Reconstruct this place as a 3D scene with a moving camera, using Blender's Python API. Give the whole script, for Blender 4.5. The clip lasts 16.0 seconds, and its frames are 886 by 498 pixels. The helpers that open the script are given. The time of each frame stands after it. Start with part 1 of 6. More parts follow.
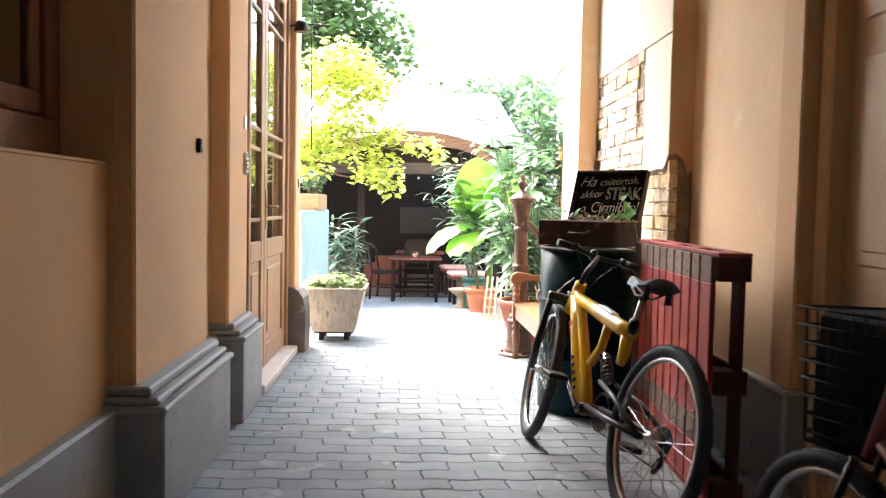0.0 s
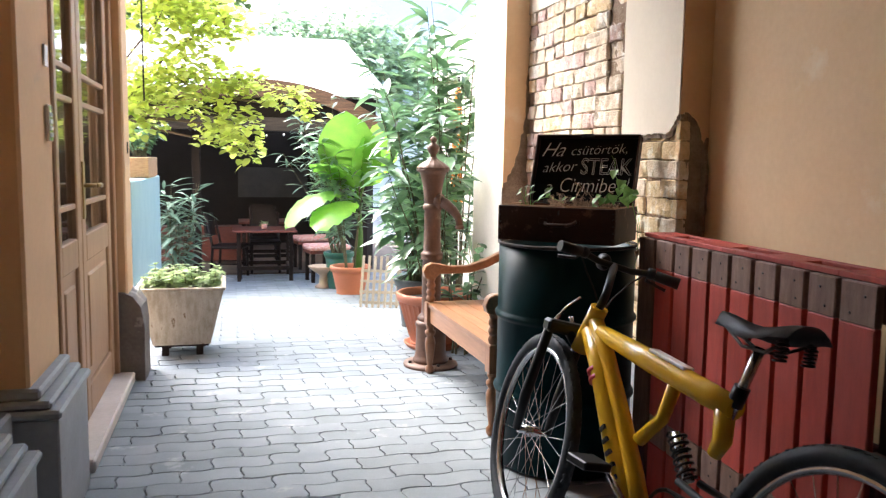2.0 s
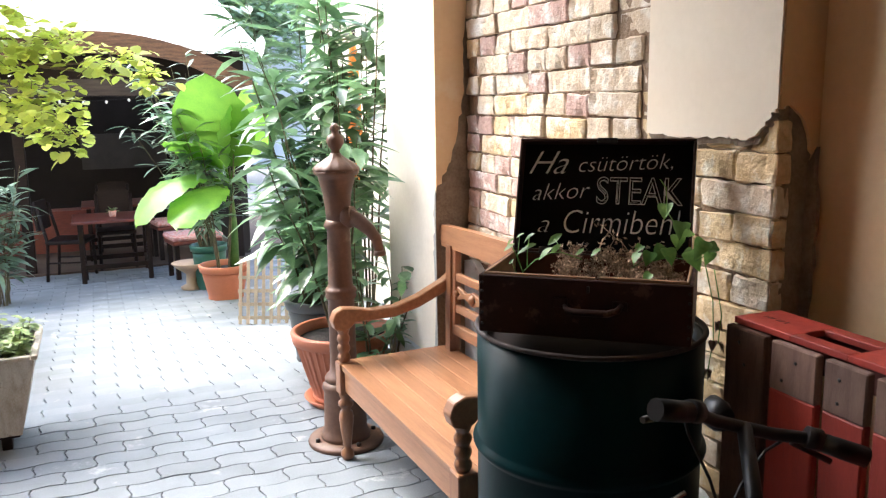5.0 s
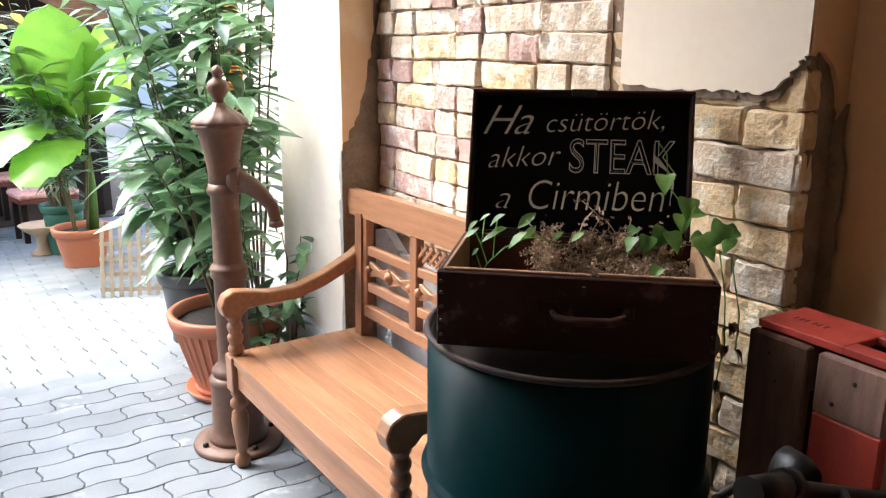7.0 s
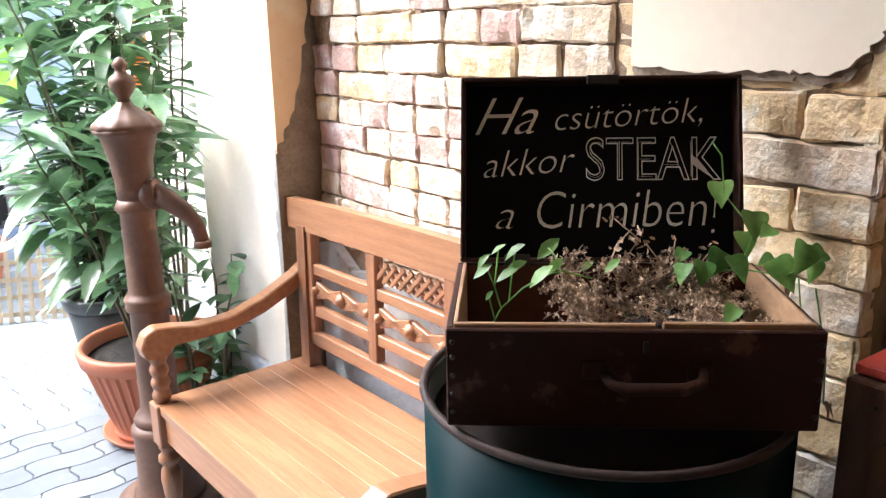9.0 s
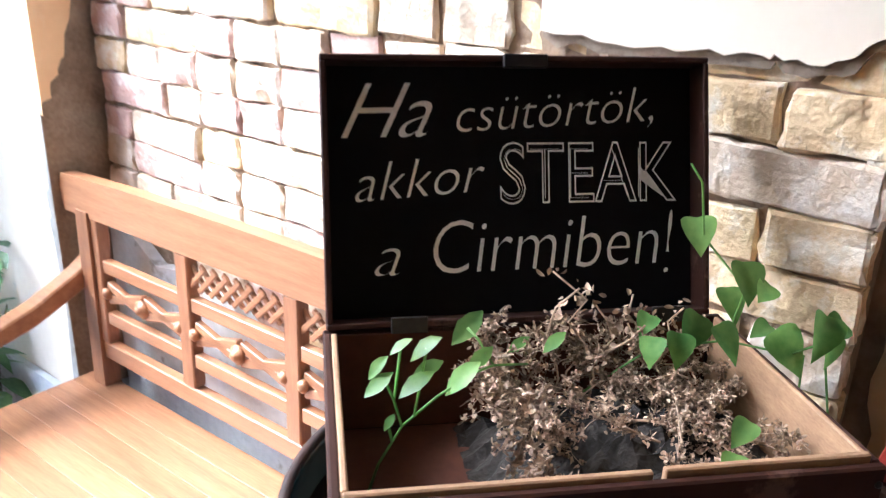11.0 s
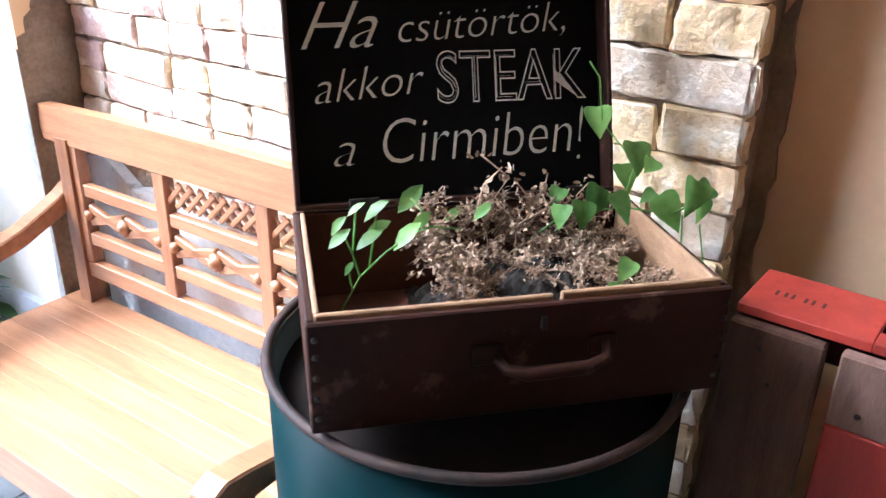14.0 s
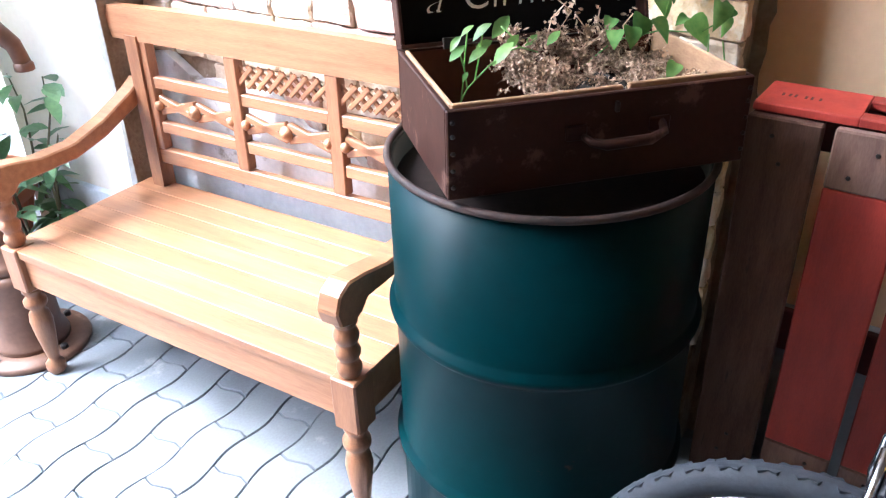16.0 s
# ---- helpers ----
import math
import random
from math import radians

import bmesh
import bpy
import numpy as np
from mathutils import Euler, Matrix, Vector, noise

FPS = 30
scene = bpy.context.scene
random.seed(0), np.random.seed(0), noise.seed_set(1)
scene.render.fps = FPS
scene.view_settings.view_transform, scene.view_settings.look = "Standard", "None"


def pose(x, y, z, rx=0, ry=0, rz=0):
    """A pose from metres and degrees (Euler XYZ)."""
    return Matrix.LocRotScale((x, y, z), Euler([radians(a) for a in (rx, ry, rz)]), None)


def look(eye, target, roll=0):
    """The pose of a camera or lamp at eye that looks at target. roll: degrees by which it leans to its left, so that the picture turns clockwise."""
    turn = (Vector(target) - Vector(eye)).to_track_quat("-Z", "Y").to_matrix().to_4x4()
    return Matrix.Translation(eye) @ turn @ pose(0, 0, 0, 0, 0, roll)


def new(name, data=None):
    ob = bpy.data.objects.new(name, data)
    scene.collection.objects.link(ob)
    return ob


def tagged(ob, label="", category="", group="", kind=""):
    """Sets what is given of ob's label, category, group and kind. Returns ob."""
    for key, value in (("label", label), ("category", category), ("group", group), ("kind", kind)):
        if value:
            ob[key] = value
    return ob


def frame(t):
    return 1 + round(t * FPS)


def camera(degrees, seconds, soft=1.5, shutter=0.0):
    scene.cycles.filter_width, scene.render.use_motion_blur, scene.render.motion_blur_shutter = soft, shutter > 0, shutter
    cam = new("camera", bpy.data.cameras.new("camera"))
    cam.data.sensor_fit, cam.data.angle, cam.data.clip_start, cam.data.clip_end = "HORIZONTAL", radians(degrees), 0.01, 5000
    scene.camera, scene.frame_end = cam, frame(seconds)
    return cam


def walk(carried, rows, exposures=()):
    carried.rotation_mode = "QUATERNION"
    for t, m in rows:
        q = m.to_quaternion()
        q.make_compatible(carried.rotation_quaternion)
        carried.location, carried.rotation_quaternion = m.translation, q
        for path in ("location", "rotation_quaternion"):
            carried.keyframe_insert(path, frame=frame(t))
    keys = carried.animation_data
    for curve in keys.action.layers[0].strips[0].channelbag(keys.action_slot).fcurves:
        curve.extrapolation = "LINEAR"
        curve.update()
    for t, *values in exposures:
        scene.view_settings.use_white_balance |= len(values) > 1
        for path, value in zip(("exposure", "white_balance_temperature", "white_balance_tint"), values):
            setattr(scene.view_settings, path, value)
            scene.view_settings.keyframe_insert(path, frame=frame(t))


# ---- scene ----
cam = camera(57.8, 16.0, soft=1.2, shutter=0.4)
PATH = [
    (0, (0.2, 0.063, 1.099), (0.282, 2.059, 0.99), 1.1),
    (0.5, (0.08, 0.438, 1.122), (0.218, 2.431, 1.022), 0.7),
    (1, (-0.011, 0.79, 1.146), (0.265, 2.768, 1.036), 0.6),
    (1.5, (-0.031, 1.158, 1.164), (0.397, 3.103, 0.977), 0.4),
    (2, (-0.099, 1.47, 1.192), (0.408, 3.393, 0.976), 0.9),
    (2.5, (-0.114, 1.722, 1.242), (0.5, 3.611, 1.009), 0.2),
    (3, (-0.06, 2.044, 1.299), (0.626, 3.904, 1.038), -0.4),
    (3.2, (-0.076, 2.136, 1.299), (0.635, 3.987, 1.041), -0.4),
    (5.3, (0.162, 2.934, 1.414), (0.96, 4.731, 1.05), -0.6),
    (5.5, (0.177, 2.992, 1.391), (0.995, 4.781, 1.029), -0.2),
    (6, (0.18, 3.141, 1.411), (1.074, 4.889, 1.027), 0.3),
    (6.5, (0.177, 3.263, 1.398), (1.198, 4.926, 0.958), 0.4),
    (7, (0.205, 3.32, 1.393), (1.25, 4.955, 0.909), 0.3),
    (7.5, (0.263, 3.424, 1.398), (1.326, 5.044, 0.904), -0.3),
    (8, (0.312, 3.541, 1.383), (1.402, 5.144, 0.891), -1.4),
    (8.5, (0.318, 3.593, 1.385), (1.439, 5.164, 0.86), -1.7),
    (8.7, (0.317, 3.633, 1.383), (1.466, 5.184, 0.857), -1.5),
    (10.8, (0.506, 4.023, 1.423), (1.981, 5.21, 0.778), 1.3),
    (11, (0.561, 4.067, 1.424), (2.043, 5.209, 0.718), 1.8),
    (11.5, (0.633, 4.096, 1.431), (2.074, 5.166, 0.549), 2.1),
    (12, (0.653, 4.057, 1.431), (2.102, 5.104, 0.535), 2.1),
    (12.5, (0.638, 4.022, 1.438), (2.104, 5.05, 0.546), 1.7),
    (13, (0.602, 3.987, 1.441), (2.077, 5.017, 0.568), 1.0),
    (13.5, (0.539, 3.958, 1.432), (2.025, 4.99, 0.579), 0.8),
    (14, (0.419, 3.929, 1.428), (1.909, 4.967, 0.59), 1.0),
    (14.5, (0.357, 3.948, 1.44), (1.831, 4.968, 0.552), 0.7),
    (15, (0.274, 3.991, 1.416), (1.771, 4.997, 0.553), -1.9),
    (15.5, (0.103, 3.906, 1.381), (1.553, 4.873, 0.4), -2.2),
    (16, (0.052, 3.887, 1.397), (1.507, 4.832, 0.403), -1.6),
]
EXPOSURES = [(0.0, 3.9, 6350, 9), (1.5, 3.3, 6050, 9), (3.0, 2.9, 6050, 9), (5.5, 2.8, 6000, 9), (8.7, 3.15, 5800, 9), (11.0, 3.65, 5250, 9), (13.0, 3.8, 5050, 9), (16.0, 3.9, 5200, 10)]
walk(cam, [(t, look(eye, target, roll)) for t, eye, target, roll in PATH], EXPOSURES)

# ---- light: bright hazy sky over the courtyard, a weak wide sun ----
world = bpy.data.worlds.new("sky")
scene.world = world
world.use_nodes = True
wn = world.node_tree.nodes
sky = wn.new("ShaderNodeTexSky")
sky.sky_type = "NISHITA"
sky.sun_disc = False
sky.sun_elevation = radians(52)
sky.sun_rotation = radians(-34)
sky.air_density, sky.dust_density, sky.ozone_density = 1.0, 4.0, 1.0
wn["Background"].inputs["Strength"].default_value = 0.15
world.node_tree.links.new(sky.outputs["Color"], wn["Background"].inputs["Color"])

sun = new("sun", bpy.data.lights.new("sun", "SUN"))
sun.data.energy, sun.data.angle, sun.data.color = 0.85, radians(40), (1.0, 0.98, 0.95)
sun.matrix_world = look((-5, 15, 14.6), (1, 6, 0.8))

# ---- materials ----
def link(nt, a, b):
    nt.links.new(a, b)


def mat(name, a, b=None, rough=0.6, metal=0.0, scale=6.0, fine=60.0, bump=0.15, dist=0.004, spread=0.0, stretch=(1, 1, 1),
        worn=None, worn_at=0.62, worn_scale=9.0, local=False, soft_wear=0.06, gloss=0.5):
    """A procedural surface: two colours mixed by a coarse and a fine noise, a fine relief, wear as blotches of a third colour."""
    m = bpy.data.materials.new(name)
    m.use_nodes = True
    nt = m.node_tree
    n = nt.nodes
    p = n["Principled BSDF"]
    p.inputs["Roughness"].default_value = rough
    p.inputs["Metallic"].default_value = metal
    p.inputs["Specular IOR Level"].default_value = gloss
    b = b or tuple(c * 0.75 for c in a)
    if local:
        where = n.new("ShaderNodeTexCoord").outputs["Object"]
    else:
        where = n.new("ShaderNodeNewGeometry").outputs["Position"]
    mp = n.new("ShaderNodeMapping")
    mp.inputs["Scale"].default_value = stretch
    link(nt, where, mp.inputs["Vector"])
    big = n.new("ShaderNodeTexNoise")
    big.inputs["Scale"].default_value, big.inputs["Detail"].default_value = scale, 6
    small = n.new("ShaderNodeTexNoise")
    small.inputs["Scale"].default_value, small.inputs["Detail"].default_value = fine, 4
    link(nt, mp.outputs["Vector"], big.inputs["Vector"])
    link(nt, mp.outputs["Vector"], small.inputs["Vector"])
    mixn = n.new("ShaderNodeMath")
    mixn.operation = "MULTIPLY_ADD"
    mixn.inputs[1].default_value = 0.35
    half = n.new("ShaderNodeMath")
    half.operation = "MULTIPLY"
    half.inputs[1].default_value = 0.65
    link(nt, big.outputs["Fac"], half.inputs[0])
    link(nt, small.outputs["Fac"], mixn.inputs[0])
    link(nt, half.outputs[0], mixn.inputs[2])
    ramp = n.new("ShaderNodeValToRGB")
    ramp.color_ramp.elements[0].position, ramp.color_ramp.elements[1].position = 0.33, 0.67
    ramp.color_ramp.elements[0].color, ramp.color_ramp.elements[1].color = (*b, 1), (*a, 1)
    link(nt, mixn.outputs[0], ramp.inputs["Fac"])
    col = ramp.outputs["Color"]
    if worn:
        blot = n.new("ShaderNodeTexNoise")
        blot.inputs["Scale"].default_value, blot.inputs["Detail"].default_value, blot.inputs["Roughness"].default_value = worn_scale, 8, 0.65
        link(nt, mp.outputs["Vector"], blot.inputs["Vector"])
        edge = n.new("ShaderNodeMapRange")
        edge.inputs["From Min"].default_value, edge.inputs["From Max"].default_value = worn_at, worn_at + soft_wear
        link(nt, blot.outputs["Fac"], edge.inputs["Value"])
        mx = n.new("ShaderNodeMix")
        mx.data_type = "RGBA"
        link(nt, edge.outputs["Result"], mx.inputs["Factor"])
        link(nt, col, mx.inputs["A"])
        mx.inputs["B"].default_value = (*worn, 1)
        col = mx.outputs["Result"]
    if spread:
        info = n.new("ShaderNodeObjectInfo")
        geo = n.new("ShaderNodeNewGeometry")
        add = n.new("ShaderNodeMath")
        add.operation = "ADD"
        link(nt, info.outputs["Random"], add.inputs[0])
        link(nt, geo.outputs["Random Per Island"], add.inputs[1])
        fr = n.new("ShaderNodeMath")
        fr.operation = "FRACT"
        link(nt, add.outputs[0], fr.inputs[0])
        rng = n.new("ShaderNodeMapRange")
        rng.inputs["To Min"].default_value, rng.inputs["To Max"].default_value = 1 - spread, 1 + spread
        link(nt, fr.outputs[0], rng.inputs["Value"])
        hsv = n.new("ShaderNodeHueSaturation")
        link(nt, rng.outputs["Result"], hsv.inputs["Value"])
        link(nt, col, hsv.inputs["Color"])
        col = hsv.outputs["Color"]
    link(nt, col, p.inputs["Base Color"])
    if bump:
        bp = n.new("ShaderNodeBump")
        bp.inputs["Strength"].default_value, bp.inputs["Distance"].default_value = bump, dist
        link(nt, mixn.outputs[0], bp.inputs["Height"])
        link(nt, bp.outputs["Normal"], p.inputs["Normal"])
    return m


def glass(name, tint=(0.9, 0.95, 0.95)):
    m = bpy.data.materials.new(name)
    m.use_nodes = True
    p = m.node_tree.nodes["Principled BSDF"]
    p.inputs["Base Color"].default_value = (*tint, 1)
    p.inputs["Roughness"].default_value = 0.02
    p.inputs["Transmission Weight"].default_value = 1.0
    p.inputs["IOR"].default_value = 1.45
    return m


def leafy(name, a, b, through_it=0.35, rough=0.45, gloss=0.5):
    """Leaf: two greens by piece, some light passing through the blade."""
    m = mat(name, a, b, rough=rough, scale=9, fine=90, bump=0.1, spread=0.35, gloss=gloss)
    nt = m.node_tree
    p = nt.nodes["Principled BSDF"]
    tr = nt.nodes.new("ShaderNodeBsdfTranslucent")
    mx = nt.nodes.new("ShaderNodeMixShader")
    mx.inputs["Fac"].default_value = through_it
    link(nt, p.inputs["Base Color"].links[0].from_socket, tr.inputs["Color"])
    link(nt, p.outputs["BSDF"], mx.inputs[1])
    link(nt, tr.outputs["BSDF"], mx.inputs[2])
    link(nt, mx.outputs["Shader"], nt.nodes["Material Output"].inputs["Surface"])
    return m


PLASTER = mat("ochre_plaster", (0.75, 0.50, 0.28), (0.68, 0.44, 0.245), 0.85, scale=2.2, fine=45, bump=0.12, worn=(0.60, 0.42, 0.27), worn_at=0.66, worn_scale=3)
# Paler than the ochre plaster: light on the wall is put into its colour.
PEACH = mat("light_paled_peach_plaster", (0.82, 0.60, 0.37), (0.74, 0.52, 0.31), 0.85, scale=2.2, fine=45, bump=0.15, worn=(0.84, 0.70, 0.52), worn_at=0.60, worn_scale=2.5, soft_wear=0.12)
CREAM = mat("cream_plaster", (0.80, 0.70, 0.56), (0.74, 0.64, 0.50), 0.85, scale=3, fine=50, bump=0.12)
WHITEWASH = mat("pale_reveal_plaster", (0.78, 0.71, 0.60), (0.68, 0.61, 0.50), 0.85, scale=3.5, fine=40, bump=0.25, worn=(0.62, 0.58, 0.5), worn_at=0.62)
CEIL = mat("ceiling_paint", (0.78, 0.70, 0.58), (0.72, 0.64, 0.52), 0.9, scale=2, fine=30)
PLINTH = mat("grey_plinth_paint", (0.36, 0.385, 0.395), (0.27, 0.29, 0.30), 0.55, scale=5, fine=50, bump=0.2, worn=(0.16, 0.15, 0.14), worn_at=0.64)
STONE = mat("worn_guard_stone", (0.22, 0.20, 0.18), (0.13, 0.11, 0.10), 0.75, scale=7, fine=60, bump=0.6, dist=0.01, worn=(0.32, 0.30, 0.27), worn_at=0.6)
CEMENT = mat("rough_cement", (0.42, 0.42, 0.40), (0.26, 0.26, 0.25), 0.9, scale=8, fine=60, bump=0.7, dist=0.012, worn=(0.55, 0.54, 0.51), worn_at=0.58)
MORTAR = mat("old_mortar", (0.34, 0.28, 0.21), (0.18, 0.13, 0.09), 0.95, scale=14, fine=90, bump=0.9, dist=0.012)
BRICK = mat("pale_worn_brick", (0.74, 0.635, 0.50), (0.56, 0.43, 0.30), 0.95, scale=22, fine=110, bump=0.85, dist=0.012, spread=0.10, worn=(0.77, 0.72, 0.64), worn_at=0.50, worn_scale=11, soft_wear=0.14, gloss=0.04)
BRICK_RED = mat("reddish_brick", (0.58, 0.42, 0.36), (0.44, 0.29, 0.24), 0.95, scale=22, fine=110, bump=0.85, dist=0.012, spread=0.15, worn=(0.76, 0.70, 0.64), worn_at=0.50, worn_scale=14, soft_wear=0.14, gloss=0.04)
BRICK_YEL = mat("yellow_brick", (0.76, 0.60, 0.37), (0.58, 0.41, 0.23), 0.95, scale=24, fine=110, bump=0.85, dist=0.012, spread=0.12, worn=(0.80, 0.73, 0.59), worn_at=0.50, worn_scale=13, soft_wear=0.12, gloss=0.04)
# Mortar is browned to carry the shadows in the brick joints.
BRICK_MORTAR = mat("shade_browned_crumbling_mortar", (0.36, 0.27, 0.19), (0.20, 0.13, 0.085), 0.95, scale=18, fine=90, bump=1.0, dist=0.014, worn=(0.60, 0.53, 0.44), worn_at=0.62, worn_scale=12, gloss=0.2)
PALE_CEMENT = mat("pale_rough_cement", (0.76, 0.78, 0.79), (0.56, 0.58, 0.59), 0.95, scale=9, fine=60, bump=0.8, dist=0.012, worn=(0.34, 0.33, 0.31), worn_at=0.60, worn_scale=7, gloss=0.2)
PAVER = mat("grey_concrete_paver", (0.225, 0.248, 0.27), (0.16, 0.178, 0.195), 0.8, scale=5, fine=160, bump=0.35, dist=0.003, spread=0.12, worn=(0.31, 0.325, 0.34), worn_at=0.6, worn_scale=4)
JOINT = mat("paver_joint_sand", (0.19, 0.19, 0.19), (0.12, 0.12, 0.12), 0.95, scale=20, fine=120, bump=0.4)
EARTH = mat("dark_potting_soil", (0.035, 0.028, 0.022), (0.015, 0.012, 0.010), 0.95, scale=30, fine=120, bump=1.0, dist=0.01)
TEAK = mat("orange_teak", (0.37, 0.188, 0.095), (0.24, 0.108, 0.052), 0.32, scale=5, fine=40, bump=0.12, stretch=(1, 12, 12), spread=0.12, local=True)
TEAK_UP = mat("orange_teak_upright", (0.33, 0.16, 0.08), (0.21, 0.09, 0.045), 0.34, scale=5, fine=40, bump=0.12, stretch=(9, 9, 1.2), spread=0.1, local=True)
DRUM = mat("dark_green_drum_paint", (0.0012, 0.021, 0.025), (0.0009, 0.014, 0.0175), 0.36, scale=4, fine=30, bump=0.08, gloss=0.08, worn=(0.085, 0.04, 0.025), worn_at=0.665, worn_scale=6)
# Rust brown, taken near black for the shadow in the sunken lid.
DRUM_LID = mat("shade_dark_rusted_lid", (0.022, 0.014, 0.011), (0.010, 0.008, 0.007), 0.75, scale=12, fine=70, bump=0.3, gloss=0.1)
DRUM_RIM = mat("rusty_drum_rim", (0.055, 0.030, 0.024), (0.02, 0.017, 0.016), 0.65, scale=20, fine=80, bump=0.4, gloss=0.3)
CASE_OUT = mat("brown_suitcase_fibre", (0.046, 0.017, 0.011), (0.024, 0.009, 0.006), 0.55, scale=9, fine=60, bump=0.2, worn=(0.105, 0.056, 0.042), worn_at=0.59, worn_scale=13, gloss=0.2)
CASE_RIM = mat("suitcase_bare_wood", (0.42, 0.26, 0.14), (0.26, 0.15, 0.08), 0.7, scale=8, fine=50, bump=0.3, stretch=(3, 3, 10))
LINING = mat("reddish_brown_lining", (0.125, 0.047, 0.028), (0.07, 0.027, 0.017), 0.75, scale=9, fine=60, bump=0.2, gloss=0.2)
BLACKBOARD = mat("chalkboard_black", (0.006, 0.006, 0.007), (0.003, 0.003, 0.003), 0.8, scale=4, fine=40, bump=0.1, worn=(0.012, 0.012, 0.012), worn_at=0.6, worn_scale=3, gloss=0.12)
CHALK = mat("white_chalk", (0.88, 0.86, 0.82), (0.66, 0.64, 0.60), 0.95, scale=60, fine=300, bump=0.3)
RUST_IRON = mat("brown_cast_iron", (0.16, 0.085, 0.052), (0.10, 0.05, 0.032), 0.5, 0.1, scale=9, fine=70, bump=0.25, worn=(0.24, 0.15, 0.10), worn_at=0.63)
DARK_IRON = mat("dark_iron", (0.05, 0.045, 0.04), (0.025, 0.02, 0.02), 0.45, 0.7, scale=20, fine=80)
STEEL = mat("bright_steel", (0.62, 0.62, 0.63), (0.45, 0.45, 0.46), 0.25, 1.0, scale=20, fine=80)
TERRA = mat("terracotta_plastic", (0.50, 0.17, 0.085), (0.42, 0.14, 0.07), 0.55, scale=6, fine=60, bump=0.12, worn=(0.55, 0.28, 0.18), worn_at=0.68)
DARKPOT = mat("dark_grey_pot", (0.07, 0.075, 0.08), (0.045, 0.05, 0.05), 0.5, scale=8, fine=60)
GREENPOT = mat("green_pot_plastic", (0.02, 0.11, 0.07), (0.015, 0.08, 0.05), 0.45, scale=8, fine=60)
PALLET_RED = mat("red_pallet_paint", (0.40, 0.048, 0.030), (0.28, 0.030, 0.021), 0.6, scale=6, fine=60, bump=0.35, stretch=(8, 8, 1.5), spread=0.2, worn=(0.34, 0.17, 0.13), worn_at=0.72, worn_scale=8)
PALLET_BARE = mat("bare_pallet_wood", (0.24, 0.15, 0.115), (0.14, 0.08, 0.062), 0.75, scale=7, fine=60, bump=0.4, stretch=(8, 8, 1.5), spread=0.15)
PALLET_END = mat("dark_bare_pallet_wood", (0.15, 0.088, 0.062), (0.08, 0.042, 0.032), 0.85, scale=7, fine=60, bump=0.5, stretch=(8, 8, 1.5), worn=(0.07, 0.045, 0.035), worn_at=0.62, gloss=0.2)
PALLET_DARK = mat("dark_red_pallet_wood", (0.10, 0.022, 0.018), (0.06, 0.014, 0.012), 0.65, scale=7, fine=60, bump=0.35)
DOORWOOD = mat("pale_door_wood", (0.46, 0.28, 0.15), (0.36, 0.21, 0.11), 0.5, scale=4, fine=50, bump=0.12, stretch=(10, 10, 1.2))
FRAMEWOOD = mat("brown_frame_wood", (0.24, 0.10, 0.045), (0.16, 0.065, 0.03), 0.55, scale=5, fine=50, bump=0.15, stretch=(8, 8, 1.5))
GREYDOOR = mat("painted_panel_door", (0.55, 0.36, 0.21), (0.48, 0.31, 0.18), 0.55, scale=4, fine=50, bump=0.12)
PLANTERWOOD = mat("weathered_pale_planter", (0.60, 0.56, 0.48), (0.34, 0.28, 0.20), 0.8, scale=6, fine=60, bump=0.4, stretch=(6, 6, 1.0), worn=(0.22, 0.15, 0.09), worn_at=0.63, worn_scale=6)
BLUEWALL = mat("pale_blue_paint", (0.30, 0.43, 0.47), (0.24, 0.36, 0.40), 0.7, scale=4, fine=50)
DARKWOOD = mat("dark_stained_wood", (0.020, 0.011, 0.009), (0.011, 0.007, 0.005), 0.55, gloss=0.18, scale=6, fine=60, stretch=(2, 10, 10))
REDWOOD = mat("red_brown_tabletop", (0.17, 0.045, 0.028), (0.10, 0.026, 0.018), 0.35, scale=6, fine=60, stretch=(2, 10, 10))
TRELLISWOOD = mat("pale_trellis_wood", (0.46, 0.39, 0.29), (0.34, 0.28, 0.20), 0.8, scale=8, fine=60)
BEAMWOOD = mat("weathered_beam", (0.20, 0.105, 0.055), (0.05, 0.028, 0.018), 0.8, scale=4, fine=40, bump=0.6, dist=0.01, stretch=(1.5, 8, 10))
ROOFING = mat("pale_roof_sheet", (0.82, 0.82, 0.80), (0.74, 0.74, 0.72), 0.6, scale=2, fine=20)
TERRACE = mat("brown_terrace_tile", (0.10, 0.065, 0.045), (0.065, 0.042, 0.03), 0.8, scale=4, fine=60)
HOUSEWALL = mat("pale_house_wall", (0.66, 0.68, 0.70), (0.58, 0.60, 0.63), 0.85, scale=1.2, fine=12)
CUSHION = mat("floral_cushion", (0.75, 0.55, 0.48), (0.60, 0.18, 0.15), 0.9, scale=30, fine=90)
YELLOW = mat("yellow_bike_paint", (0.72, 0.44, 0.015), (0.66, 0.38, 0.012), 0.25, scale=8, fine=60, bump=0.03)
RUBBER = mat("tyre_rubber", (0.040, 0.046, 0.056), (0.024, 0.028, 0.034), 0.7, gloss=0.3, scale=30, fine=150, bump=0.4)
BLACKPLASTIC = mat("black_plastic", (0.012, 0.012, 0.013), (0.008, 0.008, 0.009), 0.42, scale=30, fine=100, bump=0.1, gloss=0.3)
MATTBLACK = mat("matt_black_wire", (0.008, 0.008, 0.009), (0.005, 0.005, 0.006), 0.7, scale=30, fine=100, gloss=0.15)
RED_STRIPE = mat("red_decal", (0.55, 0.03, 0.02), (0.5, 0.03, 0.02), 0.3)
